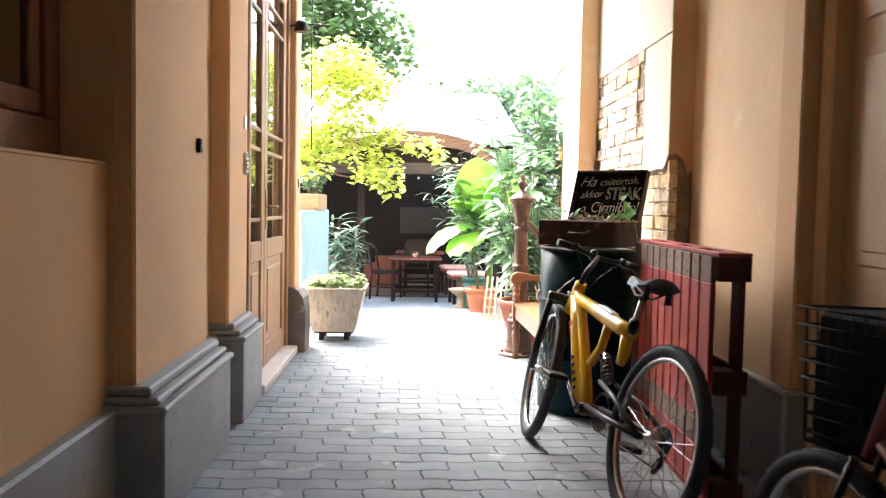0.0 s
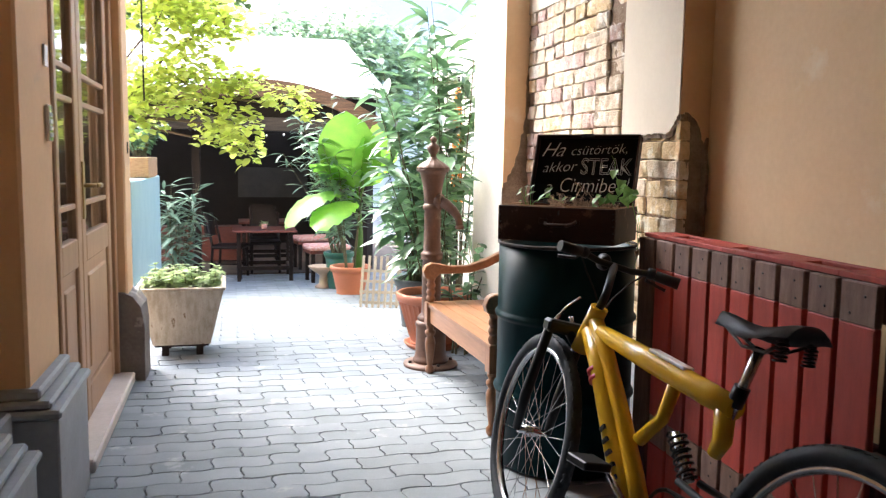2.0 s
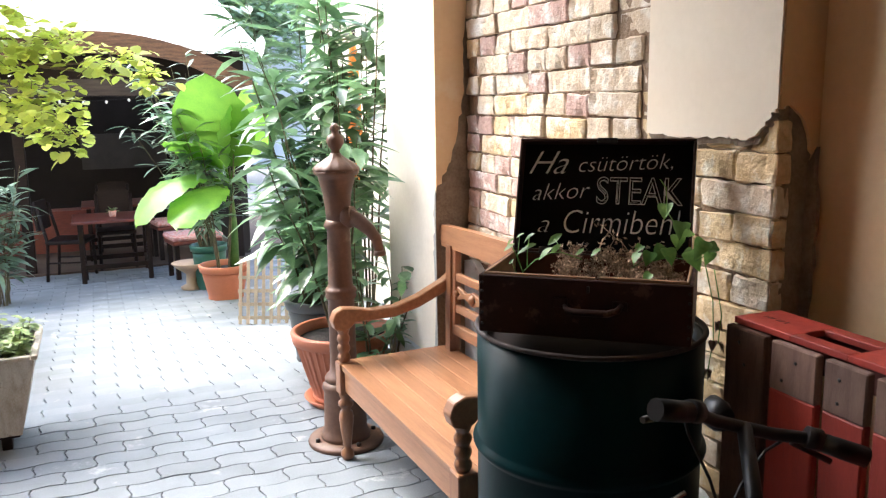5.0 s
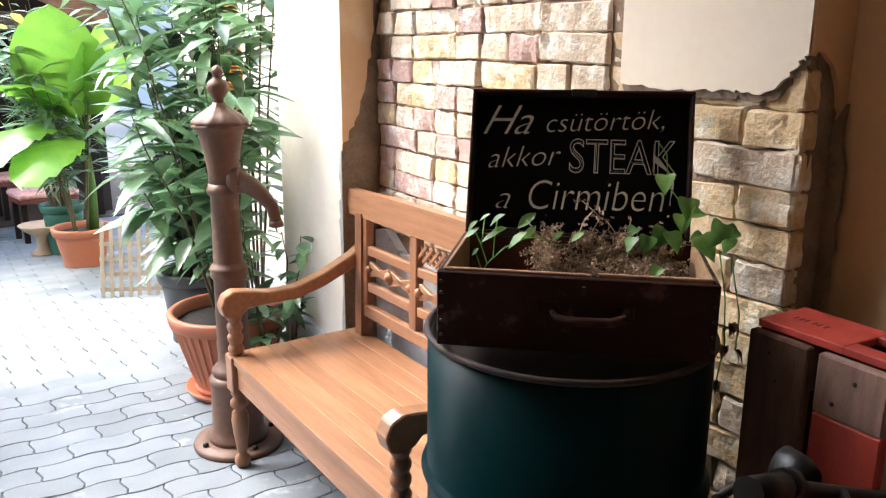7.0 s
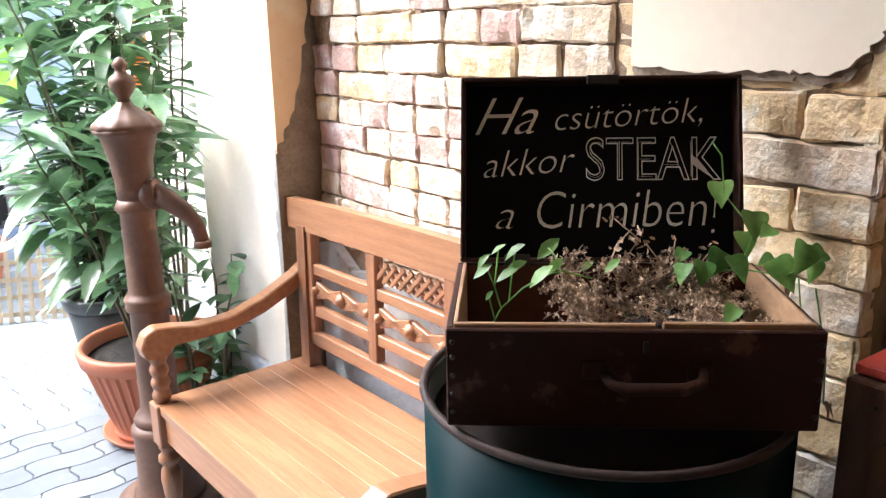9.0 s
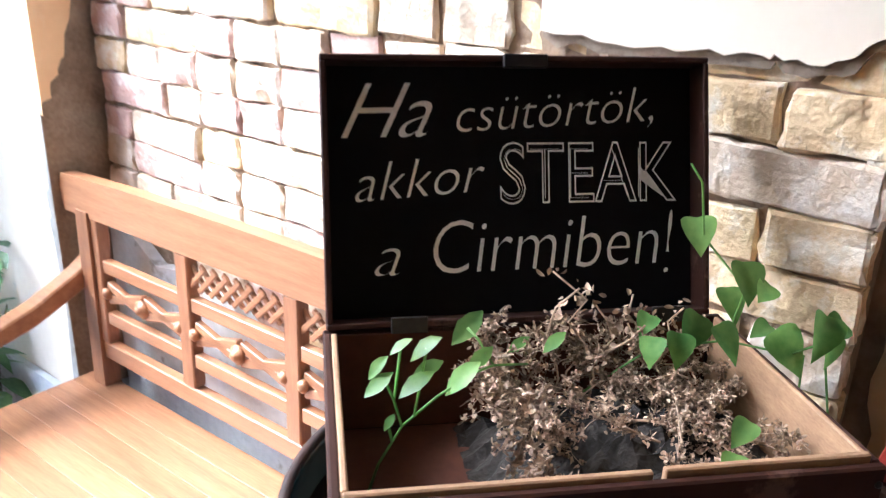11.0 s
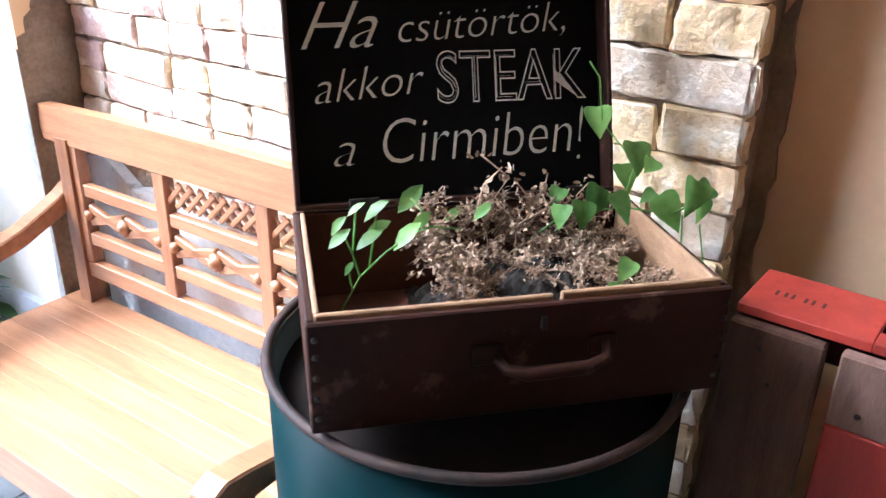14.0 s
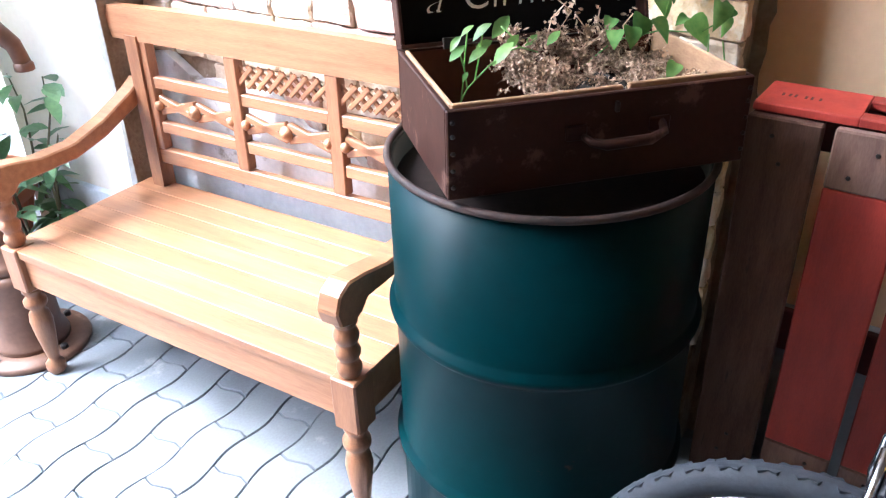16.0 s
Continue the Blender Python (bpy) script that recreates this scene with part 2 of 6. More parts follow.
WHITEPLASTIC = mat("white_plastic", (0.8, 0.8, 0.78), (0.75, 0.75, 0.73), 0.4)
BRASS = mat("dull_brass", (0.45, 0.32, 0.14), (0.3, 0.2, 0.09), 0.35, 1.0)
LEAF = leafy("oleander_leaf", (0.20, 0.33, 0.15), (0.075, 0.17, 0.08), 0.30, 0.30, 0.9)
LEAF_GREY = leafy("grey_green_leaf", (0.22, 0.31, 0.22), (0.12, 0.20, 0.13), 0.25)
# Distance haze is painted into this leaf as a whitened green.
LEAF_HAZE = leafy("haze_paled_leaf", (0.45, 0.55, 0.36), (0.30, 0.42, 0.24), 0.45)
LEAF_BANANA = leafy("banana_leaf", (0.21, 0.42, 0.05), (0.13, 0.31, 0.04), 0.55, 0.4)
LEAF_LIME = leafy("lime_maple_leaf", (0.58, 0.64, 0.15), (0.42, 0.52, 0.09), 0.6)
LEAF_TREE = leafy("tree_leaf", (0.24, 0.34, 0.12), (0.13, 0.22, 0.07), 0.45)
LEAF_HERB = leafy("pale_herb_leaf", (0.40, 0.48, 0.22), (0.26, 0.36, 0.14), 0.4)
LEAF_VINE = leafy("vine_leaf", (0.26, 0.44, 0.12), (0.10, 0.25, 0.06), 0.45, 0.4)
DRY = mat("dry_flower_stalk", (0.52, 0.39, 0.27), (0.18, 0.11, 0.075), 0.95, scale=40, fine=160, spread=0.4)
STEM = mat("green_brown_stem", (0.14, 0.12, 0.06), (0.08, 0.07, 0.04), 0.8, scale=20, fine=80)
BARK = mat("bark", (0.14, 0.10, 0.07), (0.07, 0.05, 0.035), 0.9, scale=9, fine=50, bump=0.7, dist=0.01)
ORANGE = mat("orange_fabric", (0.75, 0.25, 0.04), (0.65, 0.2, 0.03), 0.8)
GLASS = glass("window_glass")


# ---- mesh helpers ----
def box(bm, x0, y0, z0, x1, y1, z1, bevel=0.0, m=None):
    made = bmesh.ops.create_cube(bm, size=1.0)["verts"]
    t = Matrix.Translation(((x0 + x1) / 2, (y0 + y1) / 2, (z0 + z1) / 2)) @ Matrix.Diagonal((x1 - x0, y1 - y0, z1 - z0, 1))
    bmesh.ops.transform(bm, matrix=(m @ t) if m else t, verts=made)
    if bevel:
        edges = list({e for v in made for e in v.link_edges})
        bmesh.ops.bevel(bm, geom=edges, offset=bevel, segments=1, affect="EDGES", clamp_overlap=True)
    return bm


def lathe(bm, profile, n=24, m=None, closed=True):
    """A turned shape: profile of (radius, height) round the z axis."""
    rings = []
    for r, z in profile:
        ring = []
        for i in range(n):
            a = 2 * math.pi * i / n
            p = Vector((r * math.cos(a), r * math.sin(a), z))
            ring.append(bm.verts.new(m @ p if m else p))
        rings.append(ring)
    for a, b in zip(rings, rings[1:]):
        for i in range(n):
            f = bm.faces.new((a[i], a[(i + 1) % n], b[(i + 1) % n], b[i]))
            f.smooth = True
    if closed:
        bm.faces.new(rings[0][::-1])
        bm.faces.new(rings[-1])
    return bm


def tube(bm, points, radii, n=8, m=None, caps=True):
    """A round bar along a line of points; radii: one number or one a point."""
    pts = [Vector(p) for p in points]
    if m:
        pts = [m @ p for p in pts]
    if not isinstance(radii, (list, tuple)):
        radii = [radii] * len(pts)
    rings = []
    side = None
    for i, p in enumerate(pts):
        d = (pts[min(i + 1, len(pts) - 1)] - pts[max(i - 1, 0)]).normalized()
        if side is None:
            side = d.orthogonal().normalized()
        else:
            side = (side - d * side.dot(d)).normalized()
        up = d.cross(side)
        rings.append([bm.verts.new(p + radii[i] * (math.cos(2 * math.pi * k / n) * side + math.sin(2 * math.pi * k / n) * up)) for k in range(n)])
    for a, b in zip(rings, rings[1:]):
        for k in range(n):
            f = bm.faces.new((a[k], a[(k + 1) % n], b[(k + 1) % n], b[k]))
            f.smooth = True
    if caps:
        bm.faces.new(rings[0][::-1])
        bm.faces.new(rings[-1])
    return bm


def torus(bm, big, small, n=48, k=8, m=None, squash=1.0):
    """A ring round the local y axis."""
    rings = []
    for i in range(n):
        a = 2 * math.pi * i / n
        ring = []
        for j in range(k):
            b = 2 * math.pi * j / k
            r = big + small * math.cos(b)
            p = Vector((r * math.cos(a), small * squash * math.sin(b), r * math.sin(a)))
            ring.append(bm.verts.new(m @ p if m else p))
        rings.append(ring)
    for i in range(n):
        a, b = rings[i], rings[(i + 1) % n]
        for j in range(k):
            f = bm.faces.new((a[j], b[j], b[(j + 1) % k], a[(j + 1) % k]))
            f.smooth = True
    return bm


def prism(bm, outline, depth, m=None):
    """A flat outline of (x, z) points made `depth` thick along +y."""
    front = [Vector((x, 0, z)) for x, z in outline]
    back = [Vector((x, depth, z)) for x, z in outline]
    if m:
        front, back = [m @ p for p in front], [m @ p for p in back]
    f, b = [bm.verts.new(p) for p in front], [bm.verts.new(p) for p in back]
    bm.faces.new(f)
    bm.faces.new(b[::-1])
    n = len(f)
    for i in range(n):
        bm.faces.new((f[i], b[i], b[(i + 1) % n], f[(i + 1) % n]))
    bmesh.ops.recalc_face_normals(bm, faces=bm.faces)
    return bm


def mesh_of(name, bm, material):
    me = bpy.data.meshes.new(name)
    bmesh.ops.recalc_face_normals(bm, faces=bm.faces)
    bm.to_mesh(me)
    bm.free()
    me.materials.append(material)
    return me


def part(name, bm, material, parent=None, label="", m=None):
    """Links a bmesh as ONE mesh object under a thing or a part."""
    ob = new(name, bm if isinstance(bm, bpy.types.Mesh) else mesh_of(name, bm, material))
    if parent:
        ob.parent = parent
    if m:
        ob.matrix_basis = m
    return tagged(ob, label)


def thing(name, m, label, category, group="", kind=""):
    ob = new(name)
    ob.empty_display_size = 0.1
    ob.matrix_basis = m
    return tagged(ob, label, category, group, kind)


def nb():
    return bmesh.new()


def wall_piece(name, material, parent, *boxes, bevel=0.0):
    bm = nb()
    for b in boxes:
        box(bm, *b, bevel=bevel)
    return part(name, bm, material, parent)

# ---- ground: level in the passage, falling gently across the courtyard ----
def ground_z(y):
    if y < 6.8:
        return 0.0
    if y < 10.9:
        return -0.24 * (y - 6.8) / 4.1
    return -0.24


bm = nb()
ys = [-60, -3, 2, 6.8, 7.6, 8.4, 9.2, 10.0, 10.9, 14, 30, 400]
xs = [-300, -6, -2, 0, 2, 6, 300]
grid = [[bm.verts.new((x, y, ground_z(y) - 0.012)) for x in xs] for y in ys]
for a, b in zip(grid, grid[1:]):
    for i in range(len(xs) - 1):
        bm.faces.new((a[i], a[i + 1], b[i + 1], b[i]))
ground = part("ground", bm, JOINT)
tagged(ground, "grey concrete paving ground with dark sandy joints", "ground", kind="structure")

Y0, Y1, TOP = -5.0, 6.42, 3.6


def structure(name, material, label, category, *boxes, bevel=0.0):
    return tagged(wall_piece(name, material, None, *boxes, bevel=bevel), label, category, kind="structure")


# right side of the passage
wall_right = structure("wall_right", PLASTER, "ochre plastered passage wall with shallow pilasters", "wall",
                       (1.60, Y0, 0, 2.1, 1.60, TOP), (1.72, 1.60, 2.35, 2.1, 2.88, TOP), (1.80, 1.60, 0, 2.1, 2.88, 2.35))
# This bay takes the paler plaster so that it looks more brightly lit.
structure("wall_right_bay", PEACH, "plastered wall behind the pallet, paled to peach for the light on it", "wall", (1.66, 2.96, 0, 2.1, 4.215, TOP))
structure("door_pilaster", PLASTER, "narrow ochre pilaster beside the panel door", "wall", (1.58, 2.88, 0.45, 1.80, 3.05, TOP), bevel=0.008)
structure("plinth_right", PLINTH, "dark grey painted plinth of the pilaster", "plinth", (1.55, 2.86, 0, 1.80, 3.08, 0.45), bevel=0.012)
structure("baseboard_right", PLINTH, "grey painted plinth along the passage wall", "plinth", (1.625, 3.08, 0, 1.66, 4.15, 0.42), bevel=0.008)
# pilaster with bared brick: mortar core, plaster kept above
pil = structure("wall_brick", BRICK_MORTAR, "pilaster of bared pale bricks in crumbling mortar", "wall", (1.554, 4.210, 0, 2.1, 5.84, 2.02))
structure("pilaster_plaster_top", CREAM, "cream plaster left on the upper pilaster", "wall", (1.532, 4.203, 2.021, 1.9, 5.835, TOP))
pier_right = structure("wall_pier", WHITEWASH, "pale plastered gateway pier lit from the courtyard", "wall", (1.402, 5.85, 0.336, 2.6, Y1, TOP + 3.4))
structure("plinth_pier", PALE_CEMENT, "rough grey cement plinth of the gateway pier", "plinth", (1.392, 5.842, 0, 2.6, Y1 + 0.012, 0.335), bevel=0.01)

# left side of the passage
wall_left = structure("wall_left", PLASTER, "ochre plastered passage wall", "wall",
                      (-1.4, Y0, 0, -0.81, 1.40, TOP), (-1.4, 1.40, 0, -0.81, 2.78, 1.21), (-1.4, 1.40, 2.75, -0.81, 2.78, TOP),
                      (-1.4, 2.78, 0, -0.785, 4.50, TOP), (-1.4, 4.50, 2.72, -0.78, 6.0, TOP))
structure("pilaster_left", PLASTER, "ochre pilaster beside the window", "wall", (-0.9, 2.785, 0.46, -0.72, 3.74, TOP), bevel=0.01)
structure("door_pilaster_left", PLASTER, "ochre pilaster beside the glazed door", "wall", (-0.9, 4.06, 0.48, -0.695, 4.505, TOP), bevel=0.01)
jamb_left = structure("wall_jamb_left", PLASTER, "ochre plastered jamb at the courtyard end", "wall", (-2.4, 5.96, 0, -0.64, 6.2, TOP + 3.4), bevel=0.01)
structure("wall_facade_left", WHITEWASH, "plastered courtyard facade", "wall", (-6.5, 6.02, 0, -2.4, 6.2, TOP + 3.4))
structure("wall_facade_right", WHITEWASH, "plastered courtyard facade", "wall", (2.6, 5.85, 0, 6.0, Y1, TOP + 3.4))
structure("wall_gateway_head", WHITEWASH, "plastered wall over the gateway", "wall", (-0.64, 5.78, 3.25, 1.402, 6.2, TOP + 3.4))
structure("ceiling", CEIL, "plain painted passage ceiling", "ceiling", (-1.4, Y0, TOP, 2.1, 5.78, TOP + 0.25))
# Unseen end wall, added behind the camera to keep the passage dark.
structure("wall_street_end", FRAMEWOOD, "unseen wooden end wall, added to keep street light out", "wall", (-1.4, Y0 - 0.1, 0, 2.1, Y0, TOP))


# moulded plinths: a block, and a cap of three steps falling outwards
def plinth(name, x_face, x_back, y0, y1, h, label):
    bm = nb()
    box(bm, x_back, y0, 0, x_face, y1, h - 0.09, bevel=0.006)
    for i, (dz0, dz1, inset) in enumerate(((0.09, 0.062, -0.012), (0.062, 0.035, 0.018), (0.035, 0.0, 0.05))):
        box(bm, x_back, y0 - 0.012 + inset * 0.5, h - dz0 + 0.001, x_face - inset, y1 + 0.012 - inset * 0.5, h - dz1, bevel=0.008)
    return tagged(part(name, bm, PLINTH), label, "plinth", kind="structure")


plinth("plinth_left", -0.612, -0.9, 2.75, 3.74, 0.47, "grey painted moulded plinth with a stepped cap")
plinth("plinth_left_door", -0.612, -0.9, 4.03, 4.52, 0.495, "grey painted moulded plinth beside the glazed door")
structure("baseboard_left", PLINTH, "grey painted plinth under the window wall", "plinth", (-0.9, Y0, 0, -0.765, 2.74, 0.40), (-0.9, 3.75, 0, -0.735, 4.02, 0.44), bevel=0.01)


# guard stone at the gateway
bm = nb()
prof = [(0.0, 0.0), (0.20, 0.0), (0.20, 0.30), (0.185, 0.40), (0.15, 0.455), (0.10, 0.48), (0.0, 0.485)]
prism(bm, prof, 0.27, Matrix.Translation((-0.76, 5.94, 0)))
bmesh.ops.subdivide_edges(bm, edges=[e for e in bm.edges if e.calc_length() > 0.12], cuts=2)
for v in bm.verts:
    v.co += 0.008 * Vector(noise.noise_vector(v.co * 9))
tagged(part("guard_stone", bm, STONE), "worn dark guard stone at the gateway jamb", "guard stone", kind="structure")

# window in the left wall
window = thing("window_1", pose(0, 0, 0), "brown wooden window with dark panes in a plastered reveal", "window", kind="structure")
fr = part("window_frame", box(box(box(box(nb(), -1.01, 1.40, 1.22, -0.95, 2.76, 1.35, 0.006), -1.01, 1.40, 2.60, -0.95, 2.76, 2.75, 0.006), -1.01, 2.66, 1.351, -0.95, 2.76, 2.599, 0.006), -1.01, 1.40, 1.351, -0.95, 1.50, 2.599, 0.006), FRAMEWOOD, window)
part("sash", box(box(box(box(nb(), -1.00, 1.52, 1.36, -0.965, 2.65, 1.43, 0.006), -1.00, 1.52, 2.52, -0.965, 2.65, 2.59, 0.006), -1.00, 2.58, 1.431, -0.965, 2.65, 2.519, 0.006), -1.00, 1.52, 1.431, -0.965, 1.60, 2.519, 0.006), FRAMEWOOD, window)
part("pane", box(nb(), -0.988, 1.60, 1.43, -0.982, 2.58, 2.52), GLASS, window)
part("sill", box(nb(), -0.95, 1.41, 1.213, -0.811, 2.775, 1.222), PLASTER, window)
# Lack of light in the room is put into its dark wall colour.
structure("room_behind_window", mat("unlit_room_dark", (0.10, 0.085, 0.07), (0.06, 0.05, 0.045), 0.9), "plain room behind the window, coloured dark as if unlit", "wall", (-1.6, 1.2, 1.0, -1.45, 3.0, 3.0), (-1.45, 1.2, 1.0, -1.4, 1.3, 3.0))


# glazed double door in the left wall
def leaf(y0, y1, parent_name):
    x0, x1 = -0.75, -0.705
    door = part("door_leaf", box(box(box(box(box(nb(), x0, y0, 0.06, x1, y0 + 0.095, 2.60, 0.006), x0, y1 - 0.095, 0.06, x1, y1, 2.60, 0.006), x0, y0 + 0.095, 0.06, x1, y1 - 0.095, 0.20, 0.006), x0, y0 + 0.095, 0.74, x1, y1 - 0.095, 0.86, 0.006), x0, y0 + 0.095, 2.48, x1, y1 - 0.095, 2.60, 0.006), DOORWOOD, parent_name)
    part("panel", box(nb(), x0 + 0.012, y0 + 0.095, 0.20, x1 - 0.014, y1 - 0.095, 0.74, 0.004), DOORWOOD, door)
    part("panel_field", box(nb(), x0 + 0.01, y0 + 0.15, 0.26, x1 - 0.004, y1 - 0.15, 0.68, 0.01), DOORWOOD, door)
    for z in (0.98, 1.40, 1.52, 2.22, 2.34):
        part("glazing_bar", box(nb(), x0 + 0.008, y0 + 0.095, z, x1 - 0.006, y1 - 0.095, z + 0.022, 0.003), DOORWOOD, door)
    mid = (y0 + y1) / 2
    for a, b in ((0.86, 0.98), (1.002, 1.40), (1.422, 1.52), (1.542, 2.22), (2.242, 2.34), (2.362, 2.48)):
        part("pane", box(nb(), x0 + 0.02, y0 + 0.095, a, x0 + 0.025, y1 - 0.095, b), GLASS, door)
    return door


door = thing("door_1", pose(0, 0, 0), "closed pale wooden double door with glazed upper panes", "door", kind="structure")
part("door_frame", box(box(box(nb(), -0.79, 4.505, 0.0, -0.685, 4.56, 2.72, 0.006), -0.79, 5.90, 0.0, -0.685, 5.955, 2.72, 0.006), -0.79, 4.56, 2.62, -0.685, 5.90, 2.72, 0.006), DOORWOOD, door)
leaf(4.565, 5.075, door)
active = leaf(5.08, 5.895, door)
part("threshold", box(nb(), -0.81, 4.62, 0.0, -0.61, 5.93, 0.055, 0.008), mat("pale_threshold_stone", (0.62, 0.56, 0.50), (0.5, 0.44, 0.38), 0.7, scale=6, fine=60, bump=0.2), door)
part("lock_plate", box(nb(), -0.706, 5.10, 0.93, -0.698, 5.145, 1.17, 0.002), BRASS, active)
part("door_handle", tube(tube(nb(), [(-0.70, 5.12, 1.07), (-0.65, 5.12, 1.07)], 0.009), [(-0.65, 5.12, 1.07), (-0.645, 5.19, 1.072), (-0.65, 5.245, 1.065)], 0.009), BRASS, active)
# The hall's dimness is likewise put into its wall colour.
structure("room_behind_door", mat("dim_hall_wall", (0.25, 0.22, 0.18), (0.2, 0.17, 0.14), 0.9), "plain hall behind the glazed door, coloured darker as if dimly lit", "wall", (-1.9, 4.3, 0.0, -1.8, 6.0, 2.9), (-1.8, 4.3, 0, -1.42, 4.4, 2.9))

# panel door in the right wall
pdoor = thing("door_2", pose(0, 0, 0), "closed ochre painted panel door with raised fields", "door", kind="structure")
part("door_leaf", box(nb(), 1.71, 1.66, 0.02, 1.76, 2.80, 2.30, 0.004), GREYDOOR, pdoor)
part("door_frame", box(box(box(nb(), 1.64, 2.80, 0.0, 1.80, 2.876, 2.36, 0.01), 1.64, 1.602, 0.0, 1.80, 1.66, 2.36, 0.01), 1.64, 1.66, 2.30, 1.80, 2.80, 2.36, 0.01), PLASTER, pdoor)
for y0, y1 in ((1.74, 2.18), (2.28, 2.72)):
    for z0, z1 in ((0.16, 0.78), (0.92, 1.62), (1.74, 2.18)):
        part("panel", box(nb(), 1.70, y0, z0, 1.72, y1, z1, 0.008), GREYDOOR, pdoor)
        part("moulding", box(nb(), 1.694, y0 + 0.05, z0 + 0.05, 1.71, y1 - 0.05, z1 - 0.05, 0.006), GREYDOOR, pdoor)

# ---- steel drum ----
DX, DY, DR, DH = 1.184, 4.408, 0.268, 0.894
drum = thing("oil_drum", pose(DX, DY, 0), "dark green painted steel oil drum with rolled ribs and rusty rim", "barrel")
body = [(DR - 0.02, 0.0), (DR, 0.012)]
for zc in (0.30, 0.60):
    body += [(DR, zc - 0.020), (DR + 0.003, zc - 0.014), (DR + 0.010, zc - 0.006), (DR + 0.012, zc), (DR + 0.010, zc + 0.006), (DR + 0.003, zc + 0.014), (DR, zc + 0.020)]
body += [(DR, DH - 0.02), (DR - 0.012, DH - 0.02), (DR - 0.012, DH - 0.06)]
part("body", lathe(nb(), body, 64), DRUM, drum)
part("lid", lathe(nb(), [(DR - 0.013, DH - 0.075), (DR - 0.013, DH - 0.055), (DR - 0.05, DH - 0.05), (0.02, DH - 0.05)], 64), DRUM_LID, drum, "rusty drum lid, darkened for the shadow inside the rim")
part("rim", torus(nb(), DR, 0.0065, 64, 8, Matrix.Translation((0, 0, DH - 0.012)) @ pose(0, 0, 0, 90)), DRUM_RIM, drum, "rusty brown rolled rim")
# ---- suitcase, open, with the lid painted as a chalkboard ----
CW, CD, CH, CT = 0.462, 0.302, 0.132, 0.009
CASE = Matrix.Translation((0.900, 4.427, DH + 0.003)) @ Matrix.Rotation(math.atan2(-0.309, 0.334), 4, "Z")
case = thing("suitcase", CASE, "open old brown suitcase used as planter, chalkboard in its lid", "suitcase")
part("tray_bottom", box(nb(), CT, CT, 0, CW - CT, CD - CT, 0.008), CASE_OUT, case)
for bx in ((0, 0, 0, CW, CT, CH), (0, CD - CT, 0, CW, CD, CH), (0, CT, 0, CT, CD - CT, CH), (CW - CT, CT, 0, CW, CD - CT, CH)):
    part("tray_side", box(nb(), *bx, bevel=0.002), CASE_OUT, case)
part("lining", box(nb(), CT + 0.007, CT + 0.008, 0.0085, CW - CT - 0.007, CD - CT - 0.004, 0.011), LINING, case, "reddish brown bare tray floor")
part("lining", box(nb(), CT + 0.007, CD - CT - 0.0035, 0.012, CW - CT - 0.007, CD - CT - 0.0005, CH - 0.002), LINING, case, "reddish brown inner face of the tray")
# pale wooden lips just inside the tray, a little proud of it
for bx in ((CT + 0.001, CT, 0.012, CW * 0.56, CT + 0.007, CH + 0.005), (CW * 0.58, CT, 0.012, CW - CT - 0.001, CT + 0.007, CH + 0.007),
           (CT, CT + 0.008, 0.012, CT + 0.006, CD - CT - 0.008, CH + 0.004), (CW - CT - 0.006, CT + 0.008, 0.012, CW - CT, CD - CT - 0.008, CH + 0.004)):
    part("inner_lip", box(nb(), *bx, bevel=0.0015), CASE_RIM, case, "bare wooden inner lip")
handle = part("handle", tube(nb(), [(0.196, -0.004, 0.074), (0.202, -0.020, 0.070), (0.222, -0.026, 0.066), (0.290, -0.027, 0.067), (0.312, -0.022, 0.074), (0.317, -0.004, 0.082)], [0.005, 0.006, 0.008, 0.008, 0.007, 0.006], 8), CASE_OUT, case, "worn brown carrying handle")
for x in (0.188, 0.316):
    part("handle_mount", box(nb(), x - 0.018, -0.006, 0.068, x + 0.014, 0.001, 0.090, 0.002), CASE_OUT, case)
part("lock_hasp", box(nb(), 0.243, -0.006, 0.104, 0.249, 0.001, 0.119, 0.001), DARK_IRON, case)
for z in (0.02, 0.045, 0.07, 0.095, 0.115):
    part("corner_rivet", lathe(nb(), [(0.0035, 0), (0.0035, 0.002), (0.001, 0.003)], 8), DARK_IRON, case, "", pose(CW - 0.006, 0.0005, z, 90))
    part("corner_rivet", lathe(nb(), [(0.0035, 0), (0.0035, 0.002), (0.001, 0.003)], 8), DARK_IRON, case, "", pose(0.008, 0.0005, z, 90))
# lid, hinged at the back edge and leaning away
LH, LT = 0.296, 0.042
LID = pose(0.004, CD - 0.012, CH + 0.004, -18)
LW = 0.441
lid = part("lid", box(nb(), 0, LT - 0.006, 0, LW, LT, LH, 0.002), CASE_OUT, case, "", LID)
part("board", box(nb(), 0.008, LT - 0.010, 0.008, LW - 0.008, LT - 0.0062, LH - 0.008), BLACKBOARD, lid, "black painted chalkboard")
for bx in ((0, 0, 0, LW, LT - 0.0065, 0.007), (0, 0, LH - 0.007, LW, LT - 0.0065, LH), (0, 0, 0.007, 0.007, LT - 0.0065, LH - 0.007), (LW - 0.007, 0, 0.007, LW, LT - 0.0065, LH - 0.007)):
    part("lid_side", box(nb(), *bx, bevel=0.0015), CASE_OUT, lid)
for x in (0.07, 0.37):
    part("hinge", box(nb(), x, -0.004, -0.006, x + 0.04, 0.002, 0.012, 0.001), DARK_IRON, lid)
part("clasp", box(nb(), 0.20, -0.003, LH - 0.014, 0.25, 0.004, LH + 0.001, 0.001), DARK_IRON, lid)


